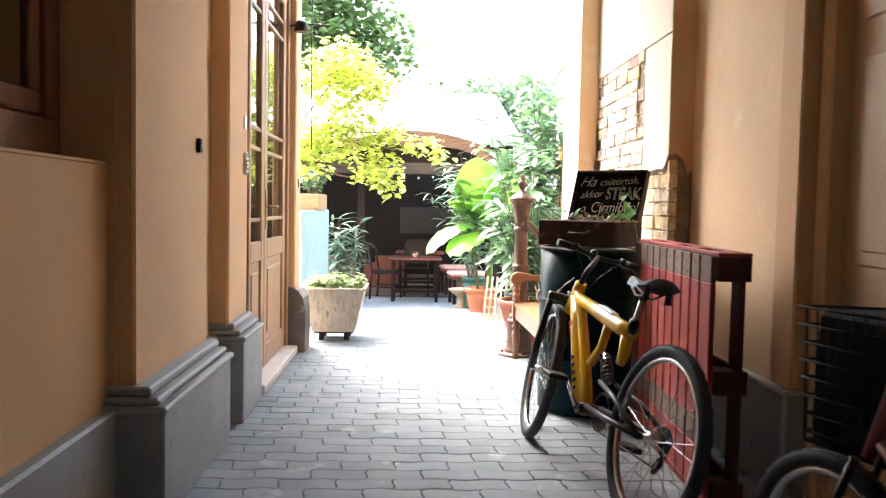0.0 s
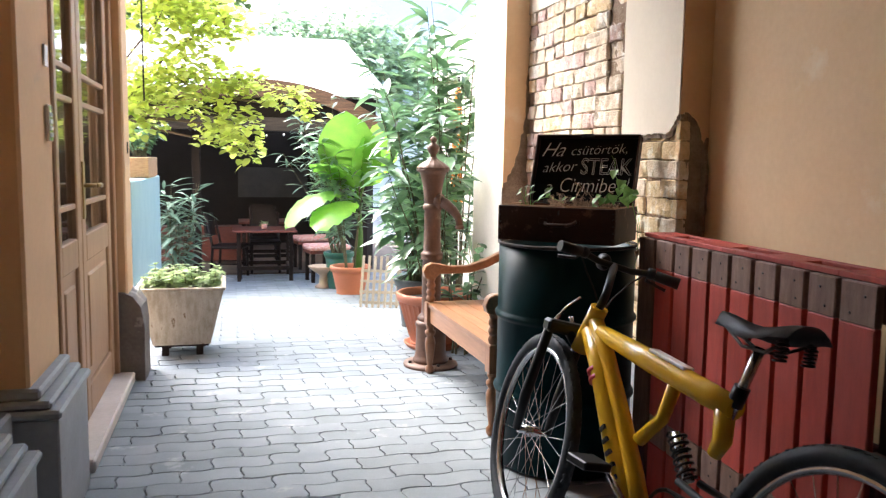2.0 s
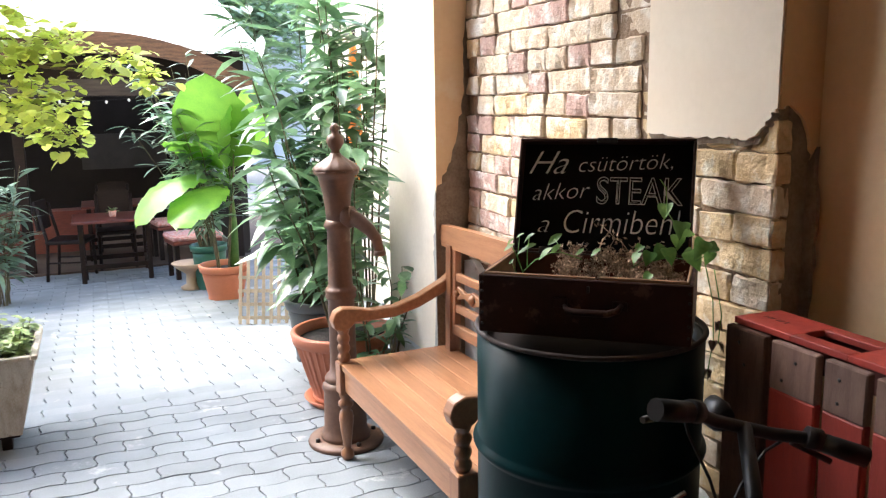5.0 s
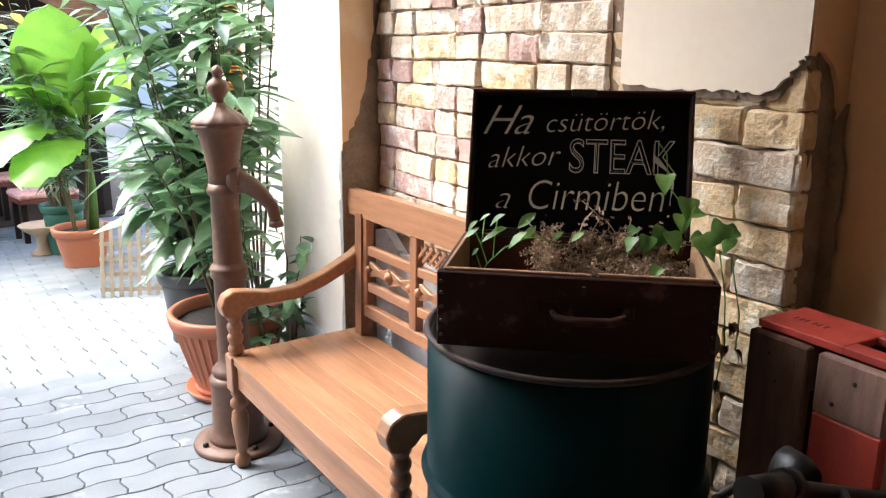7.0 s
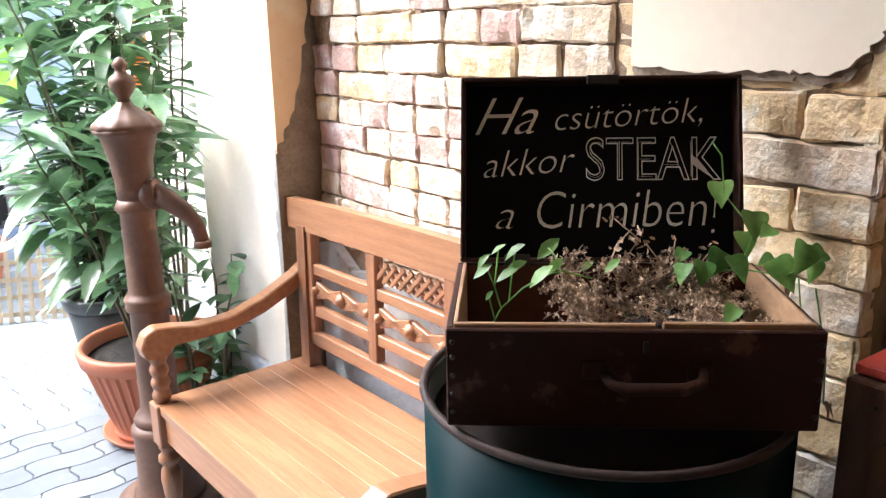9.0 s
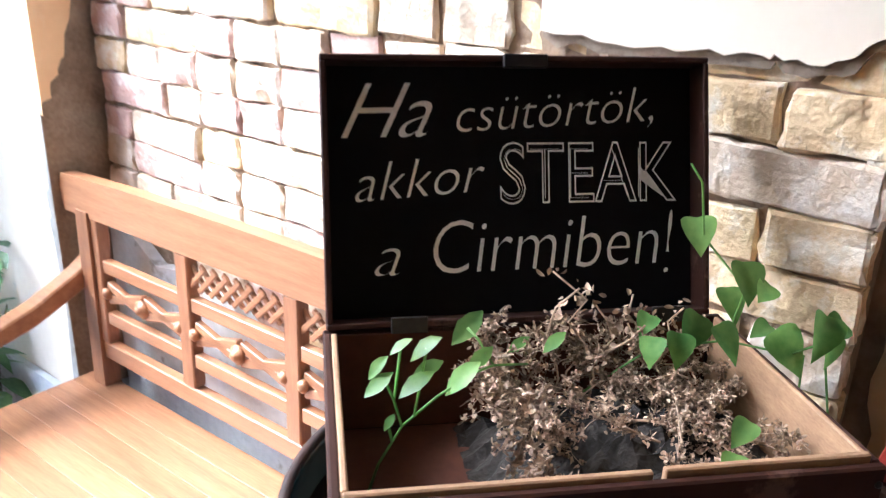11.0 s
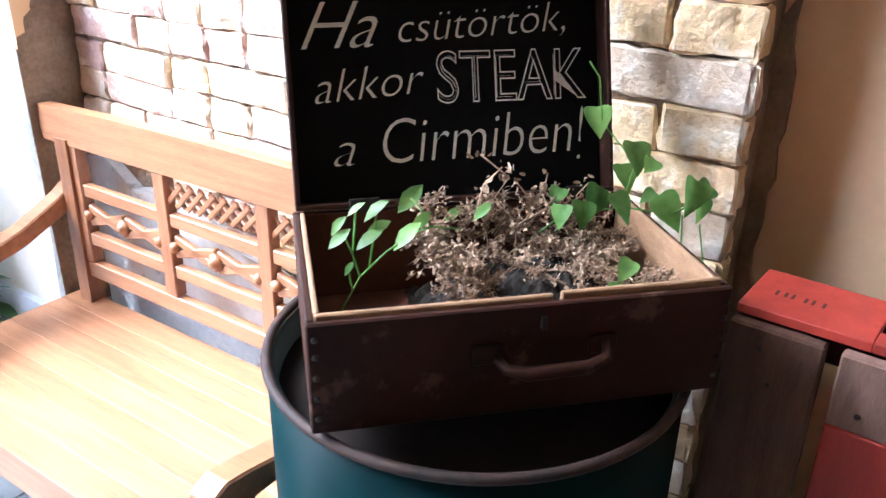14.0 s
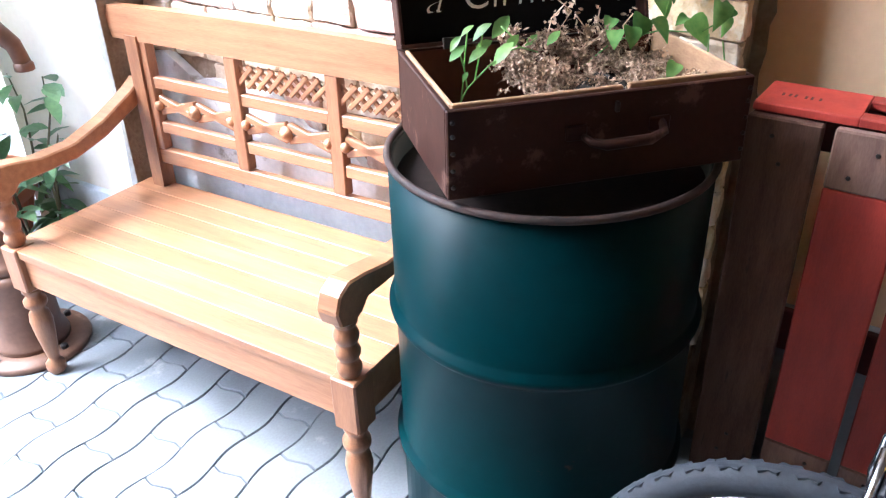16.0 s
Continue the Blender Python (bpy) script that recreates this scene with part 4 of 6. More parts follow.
# stencilled marks on the top edge, too worn to read
for r0, marks in ((0.072, (0.030, 0.041, 0.050, 0.066, 0.075, 0.088)),):
    for x in marks:
        part("stencil_mark", box(nb(), x, r0, PH + 0.0151, x + 0.004, r0 + 0.014, PH + 0.0155), PALLET_DARK, pallet, "worn dark stencil mark")
prng = random.Random(3)
xx = 0.0
for i, w in enumerate((0.115, 0.118, 0.095, 0.098, 0.095, 0.1, 0.098, 0.1, 0.1, 0.12)):
    if i == 0:
        b = part("slat", box(nb(), xx, 0.0, 0.0, xx + w, 0.020, PH, 0.003), PALLET_END, pallet, "dark bare wooden end slat")
    else:
        b = part("slat", box(nb(), xx, 0.0, 0.30, xx + w, 0.020, PH - 0.10, 0.003), PALLET_RED, pallet)
        part("slat_end", box(nb(), xx, 0.0, PH - 0.0995, xx + w, 0.020, PH, 0.003), PALLET_BARE, b, "bare wood where the paint is off")
        part("slat_end", box(nb(), xx, 0.0, 0.20, xx + w, 0.020, 0.2995, 0.003), PALLET_BARE, b, "bare wood where the paint is off")
        part("slat_foot", box(nb(), xx, 0.0, 0.0, xx + w, 0.020, 0.1995, 0.003), PALLET_RED, b)
    for z in (PH - 0.03, PH - 0.075, 0.23, 0.275):
        part("nail", lathe(nb(), [(0.004, 0), (0.004, 0.002), (0.001, 0.0025)], 6, pose(xx + w * prng.uniform(0.25, 0.75), 0.001, z, 90)), DARK_IRON, b)
    xx += w + 0.0175


# ---- pots ----
def pot(name, x, y, r_top, r_foot, h, material, label, ribs=0, saucer=True, z=0.0):
    p = thing(name, pose(x, y, z), label, "plant pot")
    z0 = 0.02 if saucer else 0.0
    prof = [(r_foot, z0), (r_foot + 0.004, z0 + 0.01)]
    for i in range(6):
        t = i / 5
        prof.append((r_foot + (r_top - 0.012 - r_foot) * t, z0 + 0.02 + (h - 0.075 - z0) * t))
    bm = lathe(nb(), prof, 144 if ribs else 36)
    if ribs:
        for f in bm.faces:
            f.smooth = False
        for v in bm.verts:
            if z0 + 0.03 < v.co.z:
                a = math.atan2(v.co.y, v.co.x)
                k = 1 + 0.016 * (1 if math.cos(ribs * a) > 0.1 else -1)
                v.co.x *= k
                v.co.y *= k
    part("body", bm, material, p)
    part("rim", lathe(nb(), [(r_top - 0.014, h - 0.06), (r_top, h - 0.055), (r_top + 0.006, h - 0.03), (r_top + 0.010, h - 0.008), (r_top + 0.002, h), (r_top - 0.016, h - 0.002), (r_top - 0.022, h - 0.05)], 48, closed=False), material, p)
    part("soil", lathe(nb(), [(r_top - 0.018, h - 0.05), (r_top * 0.5, h - 0.04), (0.01, h - 0.035)], 24), EARTH, p)
    if saucer:
        part("saucer", lathe(nb(), [(r_foot + 0.02, 0.0), (r_foot + 0.045, 0.03), (r_foot + 0.038, 0.031), (r_foot + 0.015, 0.012), (0.01, 0.012)], 36), material, p)
    return p


pot("flower_pot", 1.16, 6.45, 0.238, 0.150, 0.355, TERRA, "large ribbed terracotta pot on a saucer", 36)
pot("flower_pot", 1.235, 7.20, 0.18, 0.13, 0.36, DARKPOT, "dark grey plastic pot holding an oleander", 0, False, ground_z(7.2))
pot("flower_pot", 1.06, 9.55, 0.20, 0.14, 0.29, TERRA, "terracotta pot standing on the courtyard paving", 0, False, ground_z(9.55))
pot("flower_pot", 1.02, 10.15, 0.16, 0.12, 0.40, GREENPOT, "dark green plastic pot in the courtyard", 0, False, ground_z(10.15))


# ---- long-leaved shrubs ----
def shrub(name, x, y, z, stems, height, spread, n_leaves, length, width, material, label, seed, lean=(0, 0), low=0.25):
    r = random.Random(seed)
    s = thing(name, pose(x, y, z), label, "plant")
    leaf_bm = nb()
    for i in range(stems):
        a = r.uniform(0, 2 * math.pi)
        out = spread * math.sqrt(r.uniform(0.02, 1.0))
        h = height * r.uniform(0.6, 1.0)
        tip = Vector((out * math.cos(a) + lean[0], out * math.sin(a) + lean[1], h))
        b = Vector((0.05 * math.cos(a), 0.05 * math.sin(a), 0.0))
        pts = []
        for k in range(7):
            t = k / 6
            pts.append(Vector((b.x + (tip.x - b.x) * t ** 1.4, b.y + (tip.y - b.y) * t ** 1.4, h * t)) + 0.012 * Vector((r.uniform(-1, 1), r.uniform(-1, 1), 0)))
        part("stem", tube(nb(), pts, [0.008 * (1 - 0.75 * k / 6) for k in range(7)], 5, caps=False), STEM, s)
        for k in range(n_leaves // stems):
            t = low + (1 - low) * r.random() ** 0.8
            q = t * 6
            j = min(5, int(q))
            p = pts[j].lerp(pts[j + 1], q - j)
            up = (pts[j + 1] - pts[j]).normalized()
            d = rnd_dir(r, -0.55, 0.55)
            d = (d + up * 0.25).normalized()
            le = length * r.uniform(0.6, 1.15)
            leaf_faces(leaf_bm, p, d, Vector((0, 0, 1)) + 0.3 * rnd_dir(r), le, width * r.uniform(0.75, 1.2), 0.25, r.uniform(0.1, 0.55))
    tagged(part("foliage", leaf_bm, material, s), kind="stuff")
    return s


shrub("oleander", 1.16, 6.45, 0.30, 9, 1.40, 0.36, 200, 0.23, 0.066, LEAF, "tall oleander with long dark green leaves in a terracotta pot", 11, (-0.05, 0.05), 0.15)
shrub("oleander", 1.235, 7.20, 0.25, 10, 1.95, 0.50, 400, 0.26, 0.072, LEAF, "tall oleander with long green leaves behind the pump", 12, (0.0, 0.0), 0.06)
shrub("oleander", 1.42, 6.9, 0.0, 9, 2.35, 0.32, 270, 0.26, 0.060, LEAF, "tall oleander against the gateway pier", 13, (0, 0), 0.3)
shrub("oleander", 1.20, 7.22, 0.25, 9, 0.95, 0.42, 230, 0.25, 0.070, LEAF, "bushy oleander among the courtyard pots", 18, (-0.12, -0.05), 0.2)
shrub("oleander", 1.0, 10.15, 0.12, 24, 1.75, 0.42, 640, 0.17, 0.034, LEAF_GREY, "grey-green oleander at the courtyard side", 14, (-0.22, 0), 0.15)
shrub("oleander", 1.06, 9.53, 0.05, 10, 1.60, 0.46, 260, 0.24, 0.055, LEAF, "tall oleander in a terracotta pot", 15, (0.02, -0.1), 0.3)
shrub("oleander", -0.66, 10.3, -0.2, 14, 1.15, 0.30, 260, 0.24, 0.048, LEAF_GREY, "oleander beside the pale blue wall", 16)
shrub("potted_sprig", 1.28, 6.22, 0.0, 6, 0.82, 0.15, 84, 0.12, 0.045, LEAF, "small green shrub against the pier", 17)


# ---- banana plant with broad bright leaves ----
def banana(x, y, z, leaves, label):
    s = thing("banana_plant", pose(x, y, z), label, "plant")
    part("trunk", tube(nb(), [(0, 0, 0), (0.01, 0, 0.4), (0.0, 0.01, 0.8)], [0.04, 0.034, 0.018], 10), LEAF_VINE, s)
    for dx, dy, rise, length, width, droop in leaves:
        bm = nb()
        d = Vector((dx, dy, rise)).normalized()
        side = d.cross(Vector((0, 0, 1))).normalized()
        n = side.cross(d)
        start = Vector((0, 0, 0.75))
        tube(bm, [start + d * 0.0, start + d * 0.22], 0.012, 6)
        last = None
        for k in range(15):
            t = k / 14
            c = start + d * (0.2 + length * t) - Vector((0, 0, 1)) * droop * length * t * t
            w = width * (math.sin(math.pi * min(1, 0.06 + t * 0.94)) ** 0.55) / 2
            row = []
            for f in (-1, -0.5, 0, 0.5, 1):
                rip = 0.018 * math.sin(37 * t + 5 * f) * abs(f)
                row.append(bm.verts.new(c + side * (w * f) + n * (-0.25 * w * abs(f) + rip)))
            if last:
                for i in range(4):
                    bm.faces.new((last[i], last[i + 1], row[i + 1], row[i])).smooth = True
            last = row
        part("leaf", bm, LEAF_BANANA, s, "broad bright green leaf")
    return s


banana(1.14, 9.52, 0.02, [(-0.22, -0.50, 1.0, 0.85, 0.62, 0.05), (-0.85, -0.45, 0.45, 0.74, 0.46, 0.85), (-0.45, -0.60, 0.10, 0.62, 0.42, 0.55), (0.18, -0.45, 0.95, 0.78, 0.50, 0.1), (-0.5, -0.35, 0.75, 0.70, 0.46, 0.45)],
       "banana plant with broad bright green leaves in the courtyard")

# small pale trellis between the pots
tr = thing("trellis", pose(1.13, 8.3, ground_z(8.3), -14, 0, -25) @ Matrix.Diagonal((1.5, 1, 1.7, 1)), "small pale wooden trellis leaning among the pots", "trellis")
for i in range(7):
    part("slat", box(nb(), -0.12 + i * 0.036, 0, 0, -0.105 + i * 0.036, 0.008, 0.27, 0.001), TRELLISWOOD, tr)
for i in range(4):
    part("slat", box(nb(), -0.125, 0.009, 0.02 + i * 0.055, 0.12, 0.016, 0.034 + i * 0.055, 0.001), TRELLISWOOD, tr)

# ---- wooden planter by the left jamb ----
pl = thing("planter", pose(-0.40, 6.60, 0), "tapered weathered pale planter box on short feet", "planter")
bt, bb, H0, H1 = 0.245, 0.165, 0.075, 0.42


def taper(m, x_half_top, x_half_bottom):
    bm = nb()
    prism(bm, [(-x_half_bottom, 0), (x_half_bottom, 0), (x_half_top, H1 - H0), (-x_half_top, H1 - H0)], 0.02, m)
    return bm


tilt = math.degrees(math.atan2(bt - bb, H1 - H0))
for i in range(4):
    part("side_panel", taper(pose(0, 0, 0, 0, 0, 90 * i) @ Matrix.Translation((0, -bb, H0)) @ pose(0, 0, 0, tilt), bt + 0.002 * (i % 2), bb + 0.002 * (i % 2)), PLANTERWOOD, pl)
for i in range(4):
    m = pose(0, 0, 0, 0, 0, 90 * i)
    part("rim", box(nb(), -bt - 0.008, -bt - 0.012, H1 - 0.006, bt - 0.014, -bt + 0.012, H1 + 0.012, 0.003, m), PLANTERWOOD, pl)
part("bottom", box(nb(), -bb + 0.01, -bb + 0.01, H0 - 0.012, bb - 0.01, bb - 0.01, H0 + 0.01), DARKWOOD, pl)
for sx in (-1, 1):
    for sy in (-1, 1):
        part("foot", box(nb(), sx * 0.10 - 0.02, sy * 0.10 - 0.02, 0, sx * 0.10 + 0.02, sy * 0.10 + 0.02, H0 - 0.012, 0.003), DARKWOOD, pl)
part("soil", box(nb(), -bt + 0.03, -bt + 0.03, H1 - 0.06, bt - 0.03, bt - 0.03, H1 - 0.03), EARTH, pl)
herb = thing("herb_plant", pose(-0.40, 6.60, H1 - 0.03), "pale green leafy herbs filling the wooden planter", "plant")
bm, bs = nb(), nb()
hr = random.Random(21)
for i in range(62):
    b = Vector((hr.uniform(-0.205, 0.205), hr.uniform(-0.205, 0.205), 0))
    h = hr.uniform(0.05, 0.14)
    top = b + Vector((hr.uniform(-0.05, 0.05), hr.uniform(-0.05, 0.05), h))
    tube(bs, [b, top], 0.002, 4, caps=False)
    for k in range(16):
        p = b.lerp(top, hr.uniform(0.3, 1.05))
        leaf_faces(bm, p, rnd_dir(hr, -0.2, 0.6), Vector((0, 0, 1)), hr.uniform(0.03, 0.06), 0.03, 0.2, 0.3, "round")
tagged(part("stems", bs, STEM, herb), kind="stuff")
tagged(part("foliage", bm, LEAF_HERB, herb), kind="stuff")

# ---- small fittings on the left wall ----
bell = thing("door_bell", pose(-0.718, 3.57, 1.335), "small black plastic door bell on the plaster", "door bell")
part("housing", box(nb(), -0.006, -0.018, -0.03, 0.016, 0.018, 0.03, 0.004), BLACKPLASTIC, bell)
part("button", lathe(nb(), [(0.008, 0.016), (0.008, 0.02), (0.002, 0.021)], 12, pose(0, 0, 0, 0, 90)), WHITEPLASTIC, bell)
inter = thing("intercom", pose(-0.693, 4.42, 1.30), "grey intercom panel with a row of buttons", "intercom")
part("plate", box(nb(), 0, -0.03, -0.06, 0.014, 0.03, 0.06, 0.003), STEEL, inter)
for i in range(4):
    part("button", box(nb(), 0.014, -0.015, -0.045 + i * 0.022, 0.018, 0.015, -0.032 + i * 0.022, 0.001), WHITEPLASTIC, inter)
sw = thing("wall_notice", pose(-0.693, 4.42, 1.52), "small white notice plate on the pilaster", "sign")
part("plate", box(nb(), 0, -0.025, -0.035, 0.006, 0.025, 0.035, 0.001), WHITEPLASTIC, sw)
lamp = thing("wall_lamp", pose(-0.685, 5.925, 2.36), "dark metal bracket lamp over the glazed door, unlit", "lamp")
part("arm", tube(nb(), [(0, 0, 0), (0.12, 0.02, 0.02), (0.26, 0.05, 0.02)], 0.006, 6), DARK_IRON, lamp)
part("shade", lathe(nb(), [(0.02, 0.02), (0.045, 0.0), (0.05, -0.06), (0.046, -0.062)], 18, Matrix.Translation((0.08, 0.0, 0.02))), DARK_IRON, lamp)
latch = thing("gate_hook", pose(-0.639, 6.08, 1.24), "small dark iron hook on the gateway jamb", "hook")
part("plate", box(nb(), 0, -0.012, -0.03, 0.006, 0.012, 0.03, 0.001), DARK_IRON, latch)
cab = thing("cable", pose(-0.56, 6.212, 3.6), "thin dark cable hanging down in the gateway", "cable")
part("wire", tube(nb(), [(0, 0, 1.3), (0.005, 0, 0), (-0.005, 0, -1.2), (0.0, 0, -2.1)], 0.005, 5), DARK_IRON, cab)

# ---- courtyard: terrace under a pale roof ----
TZ = -0.24
terrace = structure("terrace_floor", TERRACE, "brown tiled terrace floor under the roof", "floor", (-3.2, 11.7, TZ - 0.1, 3.4, 15.4, TZ + 0.012))
TIEBEAM = mat("dark_grey_beam", (0.07, 0.055, 0.045), (0.03, 0.024, 0.02), 0.85, scale=4, fine=40, bump=0.5, stretch=(1.5, 8, 10))
# Near-black wall colour stands in for the shade under the terrace roof.
TDARK = mat("shade_dark_terrace_wall", (0.035, 0.027, 0.022), (0.02, 0.016, 0.013), 0.9, scale=3)
structure("wall_terrace_back", TDARK, "back wall of the terrace, coloured dark for the shade under the roof", "wall", (-3.2, 15.4, TZ, 1.70, 15.6, 3.2))
structure("wall_terrace_left", TDARK, "side wall of the terrace, coloured dark for the shade under the roof", "wall", (-3.3, 11.9, TZ, -3.2, 15.6, 2.6))
# Right wall is added to stop light pouring in from the side.
structure("wall_terrace_right", TDARK, "side wall of the terrace, coloured dark for the shade under the roof", "wall", (1.62, 11.95, TZ, 1.70, 15.4, 2.0))
shelter = thing("terrace_roof", pose(0, 0, 0), "pale pitched terrace roof on weathered wooden beams", "roof", kind="structure")
bm = nb()
prism(bm, [(0.0, 0.0), (3.9, 1.15), (3.9, 1.21), (0.0, 0.06)], 4.9, Matrix.Translation((1.72, 11.05, 1.94)) @ pose(0, 0, 0, 0, 0, 90))
part("roof_sheet", bm, ROOFING, shelter)
# Dark sheet added under the roof to stop its bounce and darken the terrace.
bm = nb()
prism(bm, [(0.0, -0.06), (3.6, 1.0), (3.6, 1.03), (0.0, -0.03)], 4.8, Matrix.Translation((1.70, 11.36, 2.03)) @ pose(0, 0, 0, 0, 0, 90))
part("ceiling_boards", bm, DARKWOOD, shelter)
part("ridge_gutter", box(nb(), -3.2, 14.92, 3.02, 1.76, 15.02, 3.10, 0.01), ROOFING, shelter)
bm = nb()
arch = [(-1.6 + 3.24 * k / 24, 2.10 - 0.21 * (-1.83 + 3.24 * k / 24) ** 2) for k in range(25)]
arch += [(x, z - 0.18 - 0.02 * math.sin(5 * x)) for x, z in arch[::-1]]
prism(bm, arch, 0.07, Matrix.Translation((0, 10.97, 0)))
part("arched_beam", bm, BEAMWOOD, shelter)
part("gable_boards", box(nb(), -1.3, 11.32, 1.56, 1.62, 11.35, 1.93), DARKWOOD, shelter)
part("tie_beam", box(nb(), -3.1, 11.20, 1.52, 1.65, 11.31, 1.68, 0.01), TIEBEAM, shelter)
part("left_beam", box(nb(), -3.1, 11.2, 1.685, -1.6, 11.3, 1.90, 0.01), BEAMWOOD, shelter)
for x in (-0.52, 1.55):
    part("post", box(nb(), x - 0.05, 11.75, TZ + 0.012, x + 0.05, 11.85, 1.56, 0.008), DARKWOOD, shelter)
for k in range(5):
    part("rafter", box(nb(), -2.7 + k * 1.0, 11.35, 1.60, -2.62 + k * 1.0, 15.4, 1.70), DARKWOOD, shelter)
structure("terrace_bar", REDWOOD, "dark red wooden bar counter under the roof", "counter", (-1.7, 13.0, TZ, 0.1, 13.3, 0.25))
structure("terrace_board", mat("grey_menu_board", (0.10, 0.09, 0.08), (0.07, 0.065, 0.06), 0.8), "pale board on the back wall of the terrace", "board", (0.0, 15.36, 0.55, 1.15, 15.4, 1.05))


def table(x, y, label, turn=0.0):
    t = thing("table", pose(x, y, TZ if y < 11.7 else TZ + 0.012, 0, 0, turn), label, "table", "dining tables")
    part("tabletop", box(nb(), -0.37, -0.34, 0.575, 0.37, 0.34, 0.60, 0.005), REDWOOD, t)
    for sx in (-1, 1):
        part("apron", box(nb(), sx * 0.30 - 0.01, -0.26, 0.50, sx * 0.30 + 0.01, 0.26, 0.574), DARKWOOD, t)
        part("stretcher", box(nb(), sx * 0.29 - 0.015, -0.26, 0.13, sx * 0.29 + 0.015, 0.26, 0.17), DARKWOOD, t)
        for sy in (-1, 1):
            part("leg", box(nb(), sx * 0.30 - 0.022, sy * 0.27 - 0.022, 0, sx * 0.30 + 0.022, sy * 0.27 + 0.022, 0.574, 0.003), DARKWOOD, t)
    for sy in (-1, 1):
        part("rail", box(nb(), -0.28, sy * 0.27 - 0.012, 0.13, 0.28, sy * 0.27 + 0.012, 0.175), DARKWOOD, t)
    return t


def chair(x, y, turn, label):
    c = thing("chair", pose(x, y, TZ if y < 11.7 else TZ + 0.012, 0, 0, turn), label, "chair", "chairs at the tables")
    part("seat", box(nb(), -0.19, -0.18, 0.36, 0.19, 0.19, 0.40, 0.01), DARKWOOD, c)
    part("backrest", prism(nb(), [(-0.18, 0.50), (0.18, 0.50), (0.19, 0.72), (0.15, 0.78), (-0.15, 0.78), (-0.19, 0.72)], 0.025, Matrix.Translation((0, 0.19, 0)) @ pose(0, 0, 0, -5)), DARKWOOD, c)
    for sx in (-1, 1):
        part("leg", tube(nb(), [(sx * 0.17, -0.16, 0), (sx * 0.165, -0.15, 0.36)], 0.016, 8), DARKWOOD, c)
        part("back_leg", tube(nb(), [(sx * 0.175, 0.20, 0), (sx * 0.17, 0.17, 0.38), (sx * 0.17, 0.245, 0.74)], 0.016, 8), DARKWOOD, c)
        part("side_stretcher", tube(nb(), [(sx * 0.168, -0.155, 0.18), (sx * 0.172, 0.185, 0.18)], 0.009, 6), DARKWOOD, c)
    return c


table(0.27, 11.35, "small red-brown wooden table with a stretcher base at the terrace edge")
table(0.35, 12.5, "small red-brown wooden table further under the terrace roof")
chair(-0.12, 11.45, 75, "black wooden chair pushed to the table")
chair(0.30, 11.80, 0, "dark wooden chair behind the table")
chair(0.32, 12.95, 0, "dark wooden chair at the far table")


def stool_seat(x, y, label):
    s = thing("stool", pose(x, y, TZ, 0, 0, 10), label, "bench", "seats at the tables")
    part("seat", box(nb(), -0.24, -0.17, 0.34, 0.24, 0.17, 0.38, 0.006), REDWOOD, s)
    part("cushion", box(nb(), -0.25, -0.18, 0.381, 0.25, 0.18, 0.44, 0.02), CUSHION, s, "pale floral cushion")
    for sx in (-1, 1):
        for sy in (-1, 1):
            part("leg", box(nb(), sx * 0.2 - 0.02, sy * 0.13 - 0.02, 0, sx * 0.2 + 0.02, sy * 0.13 + 0.02, 0.34), DARKWOOD, s)
    return s


stool_seat(0.98, 11.0, "low red wooden seat with a floral cushion")
stool_seat(0.92, 12.1, "low red wooden seat with a floral cushion under the roof")
for x, y, z in ((0.27, 11.30, TZ + 0.60), (0.36, 12.45, TZ + 0.612)):
    tp = thing("table_plant", pose(x, y, z), "small potted plant on the wooden table", "plant", "table plants")
    part("pot", lathe(nb(), [(0.028, 0), (0.038, 0.06), (0.034, 0.061), (0.03, 0.05)], 16), CUSHION, tp)
    bm = nb()
    for k in range(40):
        leaf_faces(bm, Vector((0, 0, 0.055)), rnd_dir(hr, 0.1, 1), Vector((0, 0, 1)), hr.uniform(0.04, 0.085), 0.018, 0.2, 0.4)
    part("foliage", bm, LEAF_HERB, tp)
lantern = thing("paper_lantern", pose(0.98, 11.16, 1.40), "small red paper lantern hanging under the terrace beam", "lantern")
part("shade", lathe(nb(), [(0.012, -0.05), (0.034, -0.038), (0.042, 0.0), (0.034, 0.038), (0.012, 0.05)], 16), RED_STRIPE, lantern)
part("cord", tube(nb(), [(0, 0, 0.05), (0, 0.06, 0.13)], 0.003, 5), DARK_IRON, lantern)
string = thing("string_lights", pose(0, 11.17, 1.50), "sagging string of small unlit bulbs under the terrace beam", "string lights")
drop = [(x, 0.0, 0.05 - 0.07 * math.sin(math.pi * (x + 0.6) / 1.5)) for x in [-0.6 + 0.1 * k for k in range(16)]]
part("cable", tube(nb(), drop, 0.003, 5), DARK_IRON, string)
for x, y, z in drop[1:-1:2]:
    part("bulb", lathe(nb(), [(0.004, 0.0), (0.012, -0.012), (0.012, -0.022), (0.003, -0.032)], 10, Matrix.Translation((x, y, z))), WHITEPLASTIC, string)
bowl = thing("stone_urn", pose(0.86, 10.2, ground_z(10.2)), "low pale stone urn with a clump of leaves", "urn")
part("bowl", lathe(nb(), [(0.09, 0), (0.10, 0.02), (0.05, 0.05), (0.045, 0.14), (0.13, 0.20), (0.17, 0.24), (0.16, 0.245), (0.02, 0.22)], 24), mat("urn_stone", (0.5, 0.36, 0.25), (0.36, 0.26, 0.18), 0.8), bowl)

